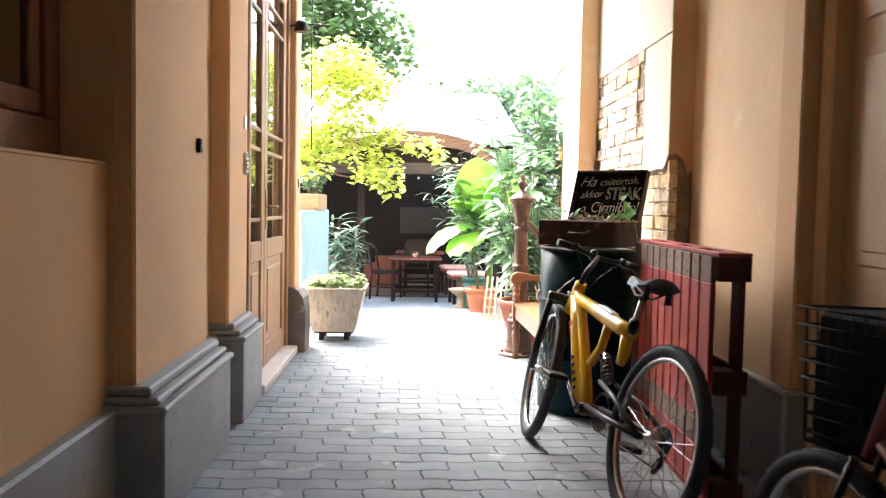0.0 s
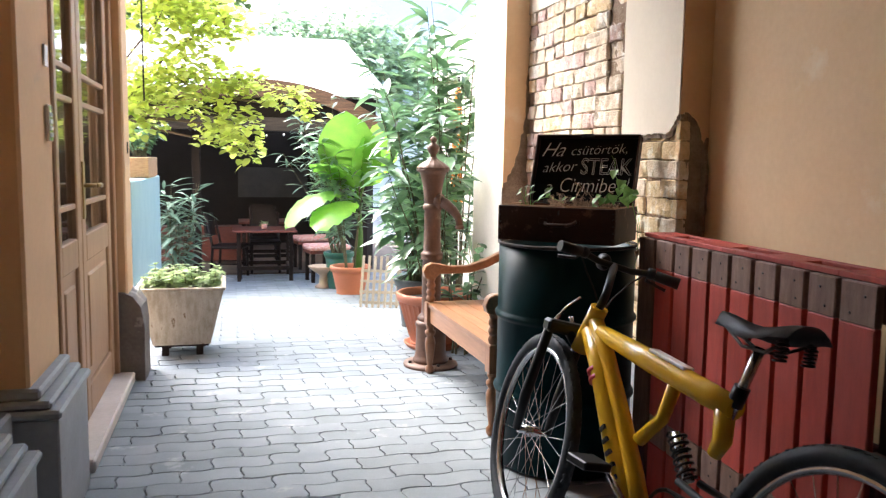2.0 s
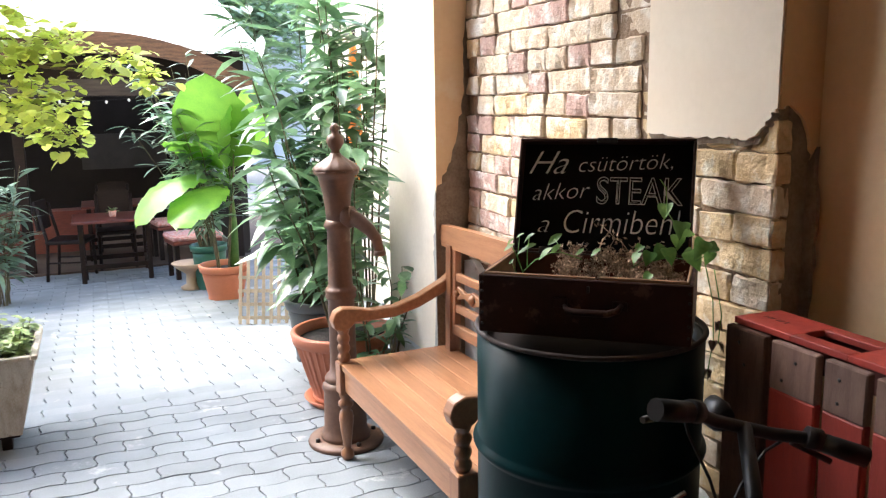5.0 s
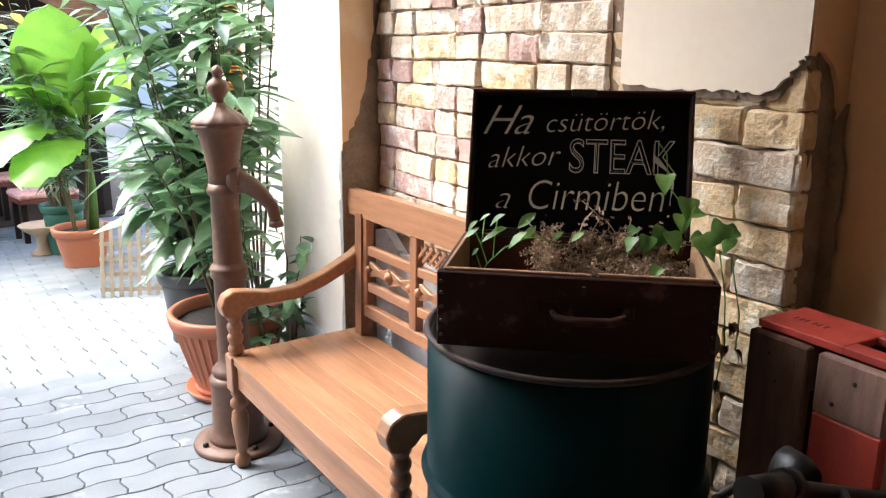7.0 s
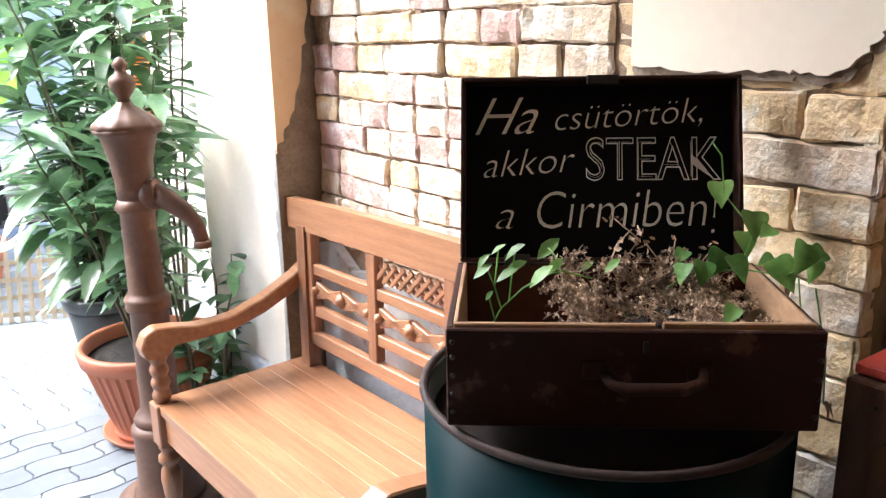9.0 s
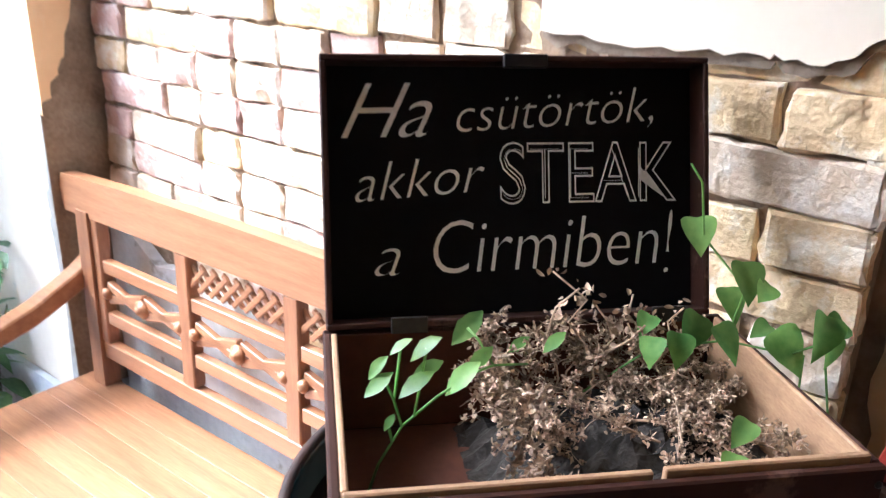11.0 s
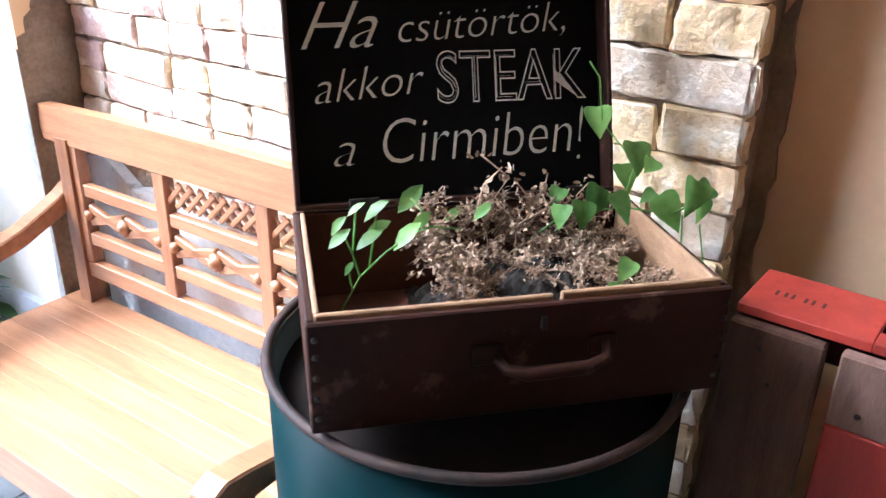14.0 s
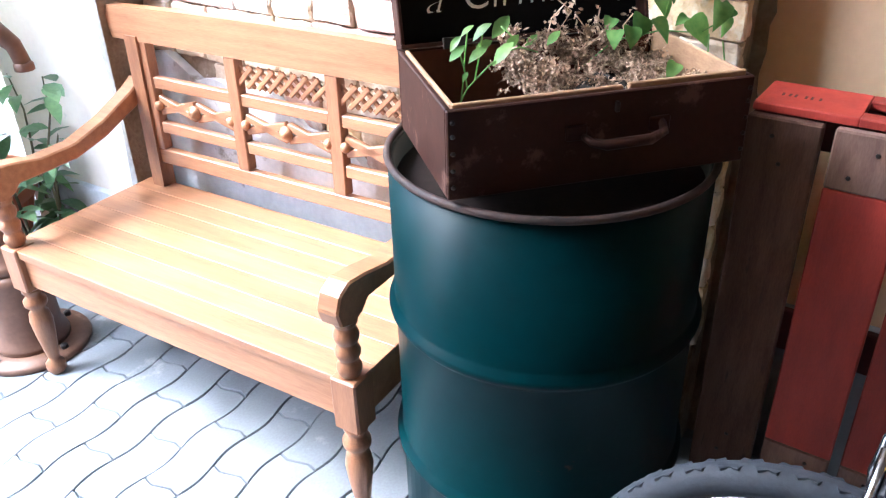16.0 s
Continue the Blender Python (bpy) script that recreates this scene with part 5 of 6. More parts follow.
# pale blue low wall with a wooden flower box
structure("wall_blue", BLUEWALL, "low pale blue painted wall", "wall", (-0.97, 7.4, -0.2, -0.775, 9.7, 1.02), bevel=0.01)
fb = thing("flower_box", pose(-0.87, 8.9, 1.022), "brown wooden flower box on the blue wall", "planter")
part("trough", box(nb(), -0.11, -0.40, 0, 0.11, 0.40, 0.17, 0.006), CASE_RIM, fb)
part("soil", box(nb(), -0.10, -0.39, 0.171, 0.10, 0.39, 0.176), EARTH, fb)
shrub("flower_box_plant", -0.87, 8.9, 1.19, 14, 0.34, 0.30, 300, 0.09, 0.035, LEAF, "leafy plants in the flower box", 31)


# ---- trees ----
def tree(name, x, y, z, trunk_h, clumps, n, size, material, label, seed, limb_r=0.05, kind_of="round", droop=0.3):
    r = random.Random(seed)
    t = thing(name, pose(x, y, z), label, "tree")
    tb, lb = nb(), nb()
    top = Vector((0, 0, trunk_h))
    tube(tb, [(0, 0, 0), (0.03, 0.02, trunk_h * 0.5), top], [limb_r * 1.5, limb_r * 1.2, limb_r], 8)
    for cx, cy, cz, rx, ry, rz in clumps:
        c = Vector((cx, cy, cz))
        mid = top.lerp(c, 0.5) + 0.15 * Vector((r.uniform(-1, 1), r.uniform(-1, 1), r.uniform(0, 1)))
        tube(tb, [top, mid, c], [limb_r * 0.6, limb_r * 0.35, limb_r * 0.15], 6)
        for j in range(6):
            e = c + Vector((rx * r.uniform(-0.9, 0.9), ry * r.uniform(-0.9, 0.9), rz * r.uniform(-0.9, 0.9)))
            tube(tb, [c, c.lerp(e, 0.5) + Vector((0, 0, 0.04)), e], [limb_r * 0.15, limb_r * 0.1, limb_r * 0.04], 4, caps=False)
        m = int(n * rx * ry * rz / sum(q[3] * q[4] * q[5] for q in clumps))
        for k in range(m):
            d = rnd_dir(r) * (r.random() ** 0.45)
            p = c + Vector((d.x * rx, d.y * ry, d.z * rz)) * (1 + 0.35 * noise.noise(Vector((cx + d.x * 2, cy + d.y * 2, cz + d.z * 2)) * 1.7))
            leaf_faces(lb, p, rnd_dir(r, -0.5, 0.4), Vector((0, 0, 1)) + 0.4 * rnd_dir(r), size * r.uniform(0.6, 1.2), size * 0.8 * r.uniform(0.7, 1.1), 0.2, droop, kind_of)
    part("trunk", tb, BARK, t)
    tagged(part("crown", lb, material, t), kind="stuff")
    return t


tree("maple_tree", -0.95, 8.0, -0.1, 1.6, [(0.50, -0.4, 1.85, 0.42, 0.40, 0.26), (0.82, -0.5, 1.52, 0.26, 0.30, 0.20), (0.98, -0.5, 1.36, 0.15, 0.2, 0.12), (1.22, -0.5, 1.74, 0.20, 0.25, 0.11), (1.40, -0.5, 1.66, 0.12, 0.2, 0.10), (0.95, -0.4, 1.86, 0.24, 0.3, 0.12), (0.45, -0.3, 2.40, 0.42, 0.45, 0.34), (0.15, -0.2, 1.7, 0.3, 0.4, 0.3), (0.80, -0.2, 2.3, 0.28, 0.3, 0.18)],
     3000, 0.072, LEAF_LIME, "young maple with bright lime-green leaves over the courtyard", 41, 0.03, "round")
tree("tree", -2.2, 19.0, -0.2, 3.0, [(0.2, 0, 5.2, 1.5, 1.5, 1.3), (1.5, -0.3, 4.9, 1.1, 1.2, 1.0), (-1.4, 0, 4.6, 1.4, 1.3, 1.3), (0.6, 0.2, 6.6, 1.3, 1.3, 1.0)],
     6500, 0.20, LEAF_TREE, "tall leafy tree behind the terrace roof", 42, 0.10)
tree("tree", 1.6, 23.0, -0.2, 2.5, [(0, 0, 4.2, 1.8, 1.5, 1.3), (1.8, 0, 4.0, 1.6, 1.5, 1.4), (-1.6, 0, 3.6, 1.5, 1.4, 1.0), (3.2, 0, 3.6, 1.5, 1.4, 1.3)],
     6500, 0.20, LEAF_HAZE, "far tree beyond the courtyard, haze put into its pale leaves", 43, 0.10)
house = thing("house", pose(5.6, 26.0, -0.2), "pale grey rendered house beyond the trees", "house")
part("wall", box(nb(), -1.7, -0.5, 0, 5.0, 5.0, 10.0), HOUSEWALL, house)
part("roof", prism(nb(), [(-1.9, 10.0), (5.3, 10.0), (1.7, 12.5)], 6.0, Matrix.Translation((0, -0.7, 0))), TERRACE, house)
structure("wall_courtyard_right", WHITEWASH, "pale courtyard side wall behind the shrubs", "wall", (2.1, 6.3, -0.3, 2.3, 10.6, 2.6))
oc = thing("parasol", pose(1.62, 7.6, ground_z(7.6)), "folded orange fabric parasol behind the shrubs", "parasol")
part("pole", tube(nb(), [(0, 0, 0), (0, 0, 1.9)], 0.018, 8), DARK_IRON, oc)
part("folded_fabric", lathe(nb(), [(0.03, 0.85), (0.05, 0.9), (0.045, 1.3), (0.03, 1.75), (0.01, 1.85)], 10), ORANGE, oc)

# ---- bicycles ----
def frame_axes(origin, fwd, lean_deg):
    """Axes of a leaning bicycle: x ahead, y to its left, z up; it leans to its right."""
    x = Vector((fwd[0], fwd[1], 0)).normalized()
    right = Vector((x.y, -x.x, 0))
    z = (math.cos(radians(lean_deg)) * Vector((0, 0, 1)) + math.sin(radians(lean_deg)) * right).normalized()
    y = z.cross(x)
    m = Matrix((x, y, z)).transposed().to_4x4()
    m.translation = origin
    return m


def wheel(parent, m, radius, name, rim_mat, hub_r=0.022):
    """A spoked wheel round the local y axis, as one part with tyre, rim, hub and spokes of its own."""
    tyre = part(name, torus(nb(), radius - 0.022, 0.024, 60, 10, None, 0.95), RUBBER, parent, "", m)
    bm = nb()
    for i in range(84):
        a = 2 * math.pi * i / 84
        mm = Matrix.Rotation(a, 4, "Y") @ Matrix.Translation((radius - 0.001, 0, 0)) @ Matrix.Rotation(radians(25 if i % 2 else -25), 4, "X")
        box(bm, -0.003, -0.016, -0.007, 0.0002, 0.016, 0.007, 0.0, mm)
    tagged(part("tread", bm, RUBBER, tyre), kind="stuff")
    part("rim", torus(nb(), radius - 0.050, 0.011, 60, 6, None, 1.2), rim_mat, tyre)
    part("hub", tube(nb(), [(0, -0.05, 0), (0, -0.03, 0), (0, -0.028, 0), (0, 0.028, 0), (0, 0.03, 0), (0, 0.05, 0)], [0.012, 0.012, hub_r, hub_r, 0.012, 0.012], 12), STEEL, tyre)
    for i in range(28):
        a = 2 * math.pi * i / 28
        b = a + (0.5 if i % 4 < 2 else -0.5)
        s = 0.026 if i % 2 else -0.026
        part("spoke", tube(nb(), [(hub_r * math.cos(b), s, hub_r * math.sin(b)), ((radius - 0.055) * math.cos(a), 0, (radius - 0.055) * math.sin(a))], 0.0013, 4, caps=False), STEEL, tyre)
    return tyre


R, RX = 0.325, -0.09
BIKE = frame_axes((0.955, 2.80, 0.0), (-0.17, 1.04), 13)
bike = thing("bicycle", BIKE, "yellow full-suspension bicycle with black saddle leaning on the pallet", "bicycle")
# frame: fat yellow tubes
part("down_tube", tube(nb(), [(0.895, 0, 0.70), (0.80, 0, 0.60), (0.62, 0, 0.36), (0.50, 0, 0.27)], [0.030, 0.034, 0.036, 0.030], 14), YELLOW, bike)
part("top_tube", tube(nb(), [(0.895, 0, 0.745), (0.80, 0, 0.66), (0.66, 0, 0.50), (0.55, 0, 0.36), (0.50, 0, 0.28)], [0.026, 0.024, 0.024, 0.026, 0.028], 12), YELLOW, bike)
part("seat_beam", tube(nb(), [(0.84, 0, 0.705), (0.60, 0, 0.675), (0.36, 0, 0.645), (0.265, 0, 0.635)], [0.024, 0.032, 0.032, 0.028], 14), YELLOW, bike)
part("beam_decal", box(nb(), -0.075, -0.019, -0.006, 0.075, 0.019, 0.005, 0.003, pose(0.52, 0, 0.696, 0, -7)), WHITEPLASTIC, bike, "white decal plate on the beam")
part("beam_bracket", tube(nb(), [(0.30, 0, 0.635), (0.285, 0, 0.55), (0.30, 0, 0.51)], [0.026, 0.024, 0.018], 10), YELLOW, bike)
part("gusset", tube(nb(), [(0.48, 0, 0.65), (0.50, 0, 0.54), (0.57, 0, 0.46)], [0.02, 0.018, 0.02], 10), YELLOW, bike)
part("head_tube", tube(nb(), [(0.875, 0, 0.775), (0.93, 0, 0.63)], 0.028, 14), YELLOW, bike)
for t0, t1 in ((0.30, 0.33), (0.36, 0.39)):
    a, b = Vector((0.895, 0, 0.70)), Vector((0.62, 0, 0.36))
    part("decal_stripe", tube(nb(), [a.lerp(b, t0), a.lerp(b, t1)], 0.0365, 14), RED_STRIPE, bike, "red decal stripe")
for t0, t1 in ((0.62, 0.66), (0.69, 0.73), (0.76, 0.80), (0.83, 0.87), (0.90, 0.94)):
    a, b = Vector((0.895, 0, 0.70)), Vector((0.56, 0, 0.30))
    part("lettering_bar", box(nb(), -0.012, -0.02, -0.006, 0.012, 0.02, 0.006, 0.0, Matrix.Translation(a.lerp(b, t0) + Vector((0.0, 0.020, 0.0))) @ Matrix.Rotation(radians(50), 4, "Y")), BLACKPLASTIC, bike, "dark unreadable lettering")
part("shock", tube(nb(), [(0.44, 0, 0.52), (0.36, 0, 0.42)], [0.016, 0.016], 10), STEEL, bike)
bm = nb()
coil = [Vector((0.44, 0, 0.52)).lerp(Vector((0.36, 0, 0.42)), k / 60) + 0.024 * (math.cos(k * 0.75) * Vector((0, 1, 0)) + math.sin(k * 0.75) * Vector((0.78, 0, -0.62))) for k in range(61)]
part("coil_spring", tube(bm, coil, 0.004, 5), DARK_IRON, bike)
for s in (-1, 1):
    part("chain_stay", tube(nb(), [(0.44, s * 0.03, 0.30), (0.22, s * 0.055, 0.31), (RX, s * 0.062, R)], 0.012, 8), BLACKPLASTIC, bike)
    part("seat_stay", tube(nb(), [(0.36, s * 0.035, 0.42), (0.18, s * 0.055, 0.40), (RX, s * 0.062, R)], 0.010, 8), BLACKPLASTIC, bike)
part("seat_post", tube(nb(), [(0.28, 0, 0.61), (0.235, 0, 0.79)], 0.013, 10), STEEL, bike)
part("seat_clamp", tube(nb(), [(0.274, 0, 0.64), (0.262, 0, 0.69)], 0.020, 12), BLACKPLASTIC, bike)
# saddle
bm = nb()
rows = []
for k in range(13):
    t = k / 12
    w = 0.018 + 0.068 * max(0, (t - 0.25) / 0.75) ** 0.8 * (1 if t < 0.9 else 0.82) + 0.012 * math.sin(math.pi * t)
    x = 0.375 - 0.27 * t
    row = []
    for j in range(9):
        u = -1 + 2 * j / 8
        row.append(bm.verts.new((x, w * u, 0.845 + 0.012 * t - 0.036 * abs(u) ** 2.4 + 0.010 * math.cos(math.pi * t * 2))))
    rows.append(row)
for a, b in zip(rows, rows[1:]):
    for j in range(8):
        bm.faces.new((a[j], a[j + 1], b[j + 1], b[j])).smooth = True
bmesh.ops.solidify(bm, geom=bm.faces[:], thickness=0.022)
sad = part("saddle", bm, BLACKPLASTIC, bike, "black padded saddle")
for s in (-1, 1):
    part("saddle_rail", tube(nb(), [(0.35, s * 0.008, 0.822), (0.27, s * 0.022, 0.785), (0.20, s * 0.022, 0.785), (0.13, s * 0.04, 0.825)], 0.0045, 6), DARK_IRON, sad)
    bm = nb()
    sp = [(0.135 + 0.013 * math.cos(k * 0.8), s * 0.045 + 0.013 * math.sin(k * 0.8), 0.775 + 0.0011 * k) for k in range(44)]
    part("saddle_spring", tube(bm, sp, 0.003, 5), DARK_IRON, sad)
# crank, chain and rear gears
part("chainring", torus(nb(), 0.075, 0.006, 36, 6, Matrix.Translation((0.46, -0.045, 0.285)), 0.5), DARK_IRON, bike)
part("bottom_bracket", tube(nb(), [(0.46, -0.06, 0.285), (0.46, 0.06, 0.285)], 0.024, 12), DARK_IRON, bike)
for s, dx, dz in ((-1, -0.14, -0.09), (1, 0.14, 0.09)):
    cr = part("crank", tube(nb(), [(0.46, s * 0.065, 0.285), (0.46 + dx, s * 0.075, 0.285 + dz)], 0.010, 8), STEEL, bike)
    part("pedal", box(nb(), 0.46 + dx - 0.045, min(s * 0.08, s * 0.17), 0.285 + dz - 0.012, 0.46 + dx + 0.045, max(s * 0.08, s * 0.17), 0.285 + dz + 0.012, 0.004), BLACKPLASTIC, cr)
part("chain", tube(tube(nb(), [(0.47, -0.045, 0.362), (RX, -0.045, R + 0.04)], 0.004, 5), [(0.45, -0.045, 0.21), (RX + 0.05, -0.045, 0.22), (RX, -0.045, R - 0.04)], 0.004, 5), DARK_IRON, bike)
for i, r in enumerate((0.050, 0.042, 0.034)):
    part("sprocket", lathe(nb(), [(r, 0), (r, 0.003), (0.015, 0.003)], 24, pose(RX, -0.036 - 0.006 * i, R, 90)), DARK_IRON, bike)
part("derailleur", tube(nb(), [(RX, -0.055, R - 0.02), (RX + 0.03, -0.06, R - 0.09), (RX + 0.05, -0.05, 0.20)], 0.010, 6), DARK_IRON, bike)
wheel(bike, Matrix.Translation((RX, 0, R)), R, "rear_wheel", STEEL, 0.024)

# front end, turned towards the wall
inv = BIKE.inverted()
h = Vector((0.02, 1.0, 0)).normalized()
a = Vector((0.225, 0.0, 0.97))
a = (a - h * a.dot(h)).normalized()
FM = Matrix((h, a.cross(h), a)).transposed().to_4x4()
FM.translation = Vector((0.772, 3.87, 0.0)) + a * R
FRONT = inv @ FM
wheel(bike, FRONT, R, "front_wheel", STEEL, 0.018)
crown = FRONT @ Vector((-0.075, 0, 0.365))
for s in (-1, 1):
    part("fork_leg", tube(nb(), [(0.0, s * 0.055, 0.0), (-0.012, s * 0.058, 0.12), (-0.07, s * 0.058, 0.36)], [0.014, 0.018, 0.016], 10, FRONT), BLACKPLASTIC, bike)
    part("brake_arm", tube(nb(), [(-0.04, s * 0.05, 0.26), (-0.03, s * 0.055, 0.33), (-0.035, s * 0.02, 0.40)], 0.007, 6, FRONT), STEEL, bike)
part("fork_crown", box(nb(), -0.10, -0.075, 0.345, -0.045, 0.075, 0.385, 0.008, FRONT), BLACKPLASTIC, bike)
part("brake_noodle", tube(nb(), [(-0.035, 0.02, 0.40), (-0.03, 0.0, 0.43), (-0.05, -0.03, 0.47)], 0.004, 6, FRONT), STEEL, bike)
part("steerer", tube(nb(), [crown, (0.93, 0, 0.63)], 0.017, 10), BLACKPLASTIC, bike)
bar = Vector((-0.373, 0.08, 0.119)).normalized()
hx = bar.cross(Vector((0, 0, 1))).normalized()
HW = Matrix((hx, bar, hx.cross(bar))).transposed().to_4x4() @ Matrix.Diagonal((1, 0.77, 1, 1))
HW.translation = Vector((1.085, 3.80, 0.868))
HB = inv @ HW
part("stem", tube(nb(), [(0.875, 0, 0.775), (0.86, 0, 0.815), HB.translation], 0.013, 10), BLACKPLASTIC, bike)
part("handlebar", tube(nb(), [(-0.05, -0.25, 0.01), (-0.02, -0.15, 0.012), (0.0, -0.07, 0.0), (0.0, 0.07, 0.0), (-0.02, 0.15, 0.012), (-0.05, 0.25, 0.01)], 0.011, 10, HB), BLACKPLASTIC, bike)
for s in (-1, 1):
    part("grip", tube(nb(), [(-0.028, s * 0.165, 0.012), (-0.052, s * 0.26, 0.01)], [0.017, 0.018], 12, HB), BLACKPLASTIC, bike)
    part("brake_lever", tube(nb(), [(0.0, s * 0.15, 0.01), (0.03, s * 0.16, -0.015), (0.0, s * 0.24, -0.025)], 0.006, 6, HB), DARK_IRON, bike)
    part("lever_clamp", tube(nb(), [(-0.018, s * 0.135, 0.013), (-0.026, s * 0.165, 0.014)], 0.019, 10, HB), BLACKPLASTIC, bike)
    part("brake_cable", tube(nb(), [(0.02, s * 0.14, 0.0), (0.03, s * 0.10, -0.04), (0.0, s * 0.04, -0.10), (-0.03, 0.0, -0.16)], 0.003, 5, HB), BLACKPLASTIC, bike)
part("handlebar_light", lathe(nb(), [(0.02, 0), (0.028, 0.02), (0.028, 0.05), (0.02, 0.055)], 14, HB @ pose(0.02, 0.03, 0.0, 0, 90)), BLACKPLASTIC, bike)

# second bicycle by the panel door: front wheel and basket
B2 = frame_axes((1.60, 0.95, 0.0), (-0.34, 1.0), 3)
bike2 = thing("bicycle", B2, "dark city bicycle with a black wire basket by the panel door", "bicycle")
wheel(bike2, Matrix.Translation((1.10, 0, 0.25)), 0.25, "front_wheel", STEEL, 0.018)
wheel(bike2, Matrix.Translation((0.15, 0, 0.25)), 0.25, "rear_wheel", STEEL, 0.02)
RED_FRAME = mat("dark_red_bike_paint", (0.20, 0.02, 0.018), (0.14, 0.015, 0.012), 0.3)
part("down_tube", tube(nb(), [(0.97, 0, 0.56), (0.72, 0, 0.34), (0.50, 0, 0.26)], 0.017, 10), RED_FRAME, bike2)
part("seat_tube", tube(nb(), [(0.50, 0, 0.26), (0.36, 0, 0.76)], 0.016, 10), RED_FRAME, bike2)
for s in (-1, 1):
    part("stay", tube(nb(), [(0.50, s * 0.03, 0.26), (0.15, s * 0.05, 0.25), (0.40, s * 0.02, 0.60)], 0.009, 8), RED_FRAME, bike2)
    part("fork_leg", tube(nb(), [(1.10, s * 0.05, 0.25), (1.0, s * 0.045, 0.52)], 0.011, 8), DARK_IRON, bike2)
part("head_tube", tube(nb(), [(1.0, 0, 0.52), (0.90, 0, 0.86)], 0.018, 10), RED_FRAME, bike2)
part("handlebar", tube(nb(), [(0.72, -0.24, 0.88), (0.88, -0.15, 0.87), (0.90, 0, 0.86), (0.88, 0.12, 0.87), (0.78, 0.16, 0.88)], 0.011, 8), STEEL, bike2)
part("reflector", box(nb(), 1.00, 0.012, 0.39, 1.04, 0.022, 0.41, 0.002), ORANGE, bike2, "orange spoke reflector")
BK = Matrix.Translation((0.22, 0.02, 0.09))
bk = part("basket", box(nb(), 0.74, -0.32, 0.40, 1.02, -0.06, 0.41), MATTBLACK, bike2, "black wire basket", BK)
for k in range(8):
    z = 0.43 + k * 0.047
    g = 0.004 * k
    part("basket_hoop", tube(nb(), [(0.74 - g, -0.32 - g, z), (1.02 + g, -0.32 - g, z), (1.02 + g, -0.06 + g, z), (0.74 - g, -0.06 + g, z), (0.74 - g, -0.32 - g, z)], 0.004, 5), MATTBLACK, bk)
for k in range(9):
    for y in (-0.335, -0.045):
        part("basket_wire", tube(nb(), [(0.745 + k * 0.034, -0.06 if y > -0.1 else -0.32, 0.41), (0.735 + k * 0.037, y, 0.765)], 0.003, 4), MATTBLACK, bk)
    part("basket_wire", tube(nb(), [(0.74, -0.315 + k * 0.031, 0.41), (0.725, -0.325 + k * 0.034, 0.765)], 0.003, 4), MATTBLACK, bk)
part("bag", box(nb(), 0.744, -0.318, 0.412, 1.018, -0.062, 0.76, 0.02), MATTBLACK, bk, "black bag filling the basket")
part("saddle", box(nb(), 0.24, -0.08, 0.76, 0.48, 0.08, 0.81, 0.03), MATTBLACK, bike2)

# ---- torn plaster edges on the bared pilaster ----
prng = random.Random(8)


def ragged(line, amount, seed, steps=5):
    """A torn outline: points along a line of corners, shifted at random."""
    r = random.Random(seed)
    out = []
    for a, b in zip(line, line[1:]):
        for k in range(steps):
            t = k / steps
            j = amount if k else amount * 0.3
            out.append((a[0] + (b[0] - a[0]) * t + r.uniform(-j, j), a[1] + (b[1] - a[1]) * t + r.uniform(-j, j)))
    out.append(line[-1])
    return out


# plaster kept on the near upper half of the pilaster face: outline in (y, z)
lower = ragged([(4.66, 1.322), (4.50, 1.312), (4.36, 1.318), (4.30, 1.312), (4.262, 1.325), (4.228, 1.36), (4.201, 1.385)], 0.0045, 4, 7)
edge = [(4.66, 2.01)] + lower + [(4.201, 2.01)]
bm = nb()
prism(bm, edge, 0.024, Matrix.Translation((1.555, 0, 0)) @ pose(0, 0, 0, 0, 0, 90))
tagged(part("plaster_panel", bm, CREAM, None), "cream plaster panel torn off along its lower edge", "plaster", kind="structure")
# dirty mortar seam under the torn edge
bm = nb()
seam = lower[::-1] + [(y, z - 0.009 - 0.010 * abs(math.sin(y * 60))) for y, z in lower]
prism(bm, seam, 0.012, Matrix.Translation((1.552, 0, 0)) @ pose(0, 0, 0, 0, 0, 90))
tagged(part("plaster_seam", bm, MORTAR, None), "crumbling dark mortar under the torn plaster", "plaster", kind="structure")
# side of the pilaster towards the street: plaster above, bare dark mortar below
bm = nb()
side_low = ragged([(1.535, 1.385), (1.57, 1.39), (1.61, 1.36), (1.635, 1.29), (1.66, 1.25)], 0.006, 6, 4)
prism(bm, [(1.535, TOP)] + side_low + [(1.66, TOP)], 0.010, Matrix.Translation((0, 4.196, 0)))
tagged(part("pilaster_side_plaster", bm, PLASTER, None), "ochre plaster on the side of the pilaster", "plaster", kind="structure")
bm = nb()
lipline = ragged([(4.186, 1.30), (4.18, 0.95), (4.172, 0.6), (4.18, 0.2), (4.175, 0.0)], 0.009, 7, 9)
prism(bm, [(4.212, 1.25)] + lipline + [(4.212, 0.0)], 0.012, Matrix.Translation((1.652, 0, 0)) @ pose(0, 0, 0, 0, 0, 90))
tagged(part("plaster_torn_edge", bm, MORTAR, None), "bare dark masonry strip where the plaster is torn off", "plaster", kind="structure")
bm = nb()
box(bm, 1.575, 4.2072, 0.0, 1.659, 4.2096, 1.388)
tagged(part("pilaster_side_bare", bm, MORTAR, None), "bare dark masonry on the pilaster side", "plaster", kind="structure")
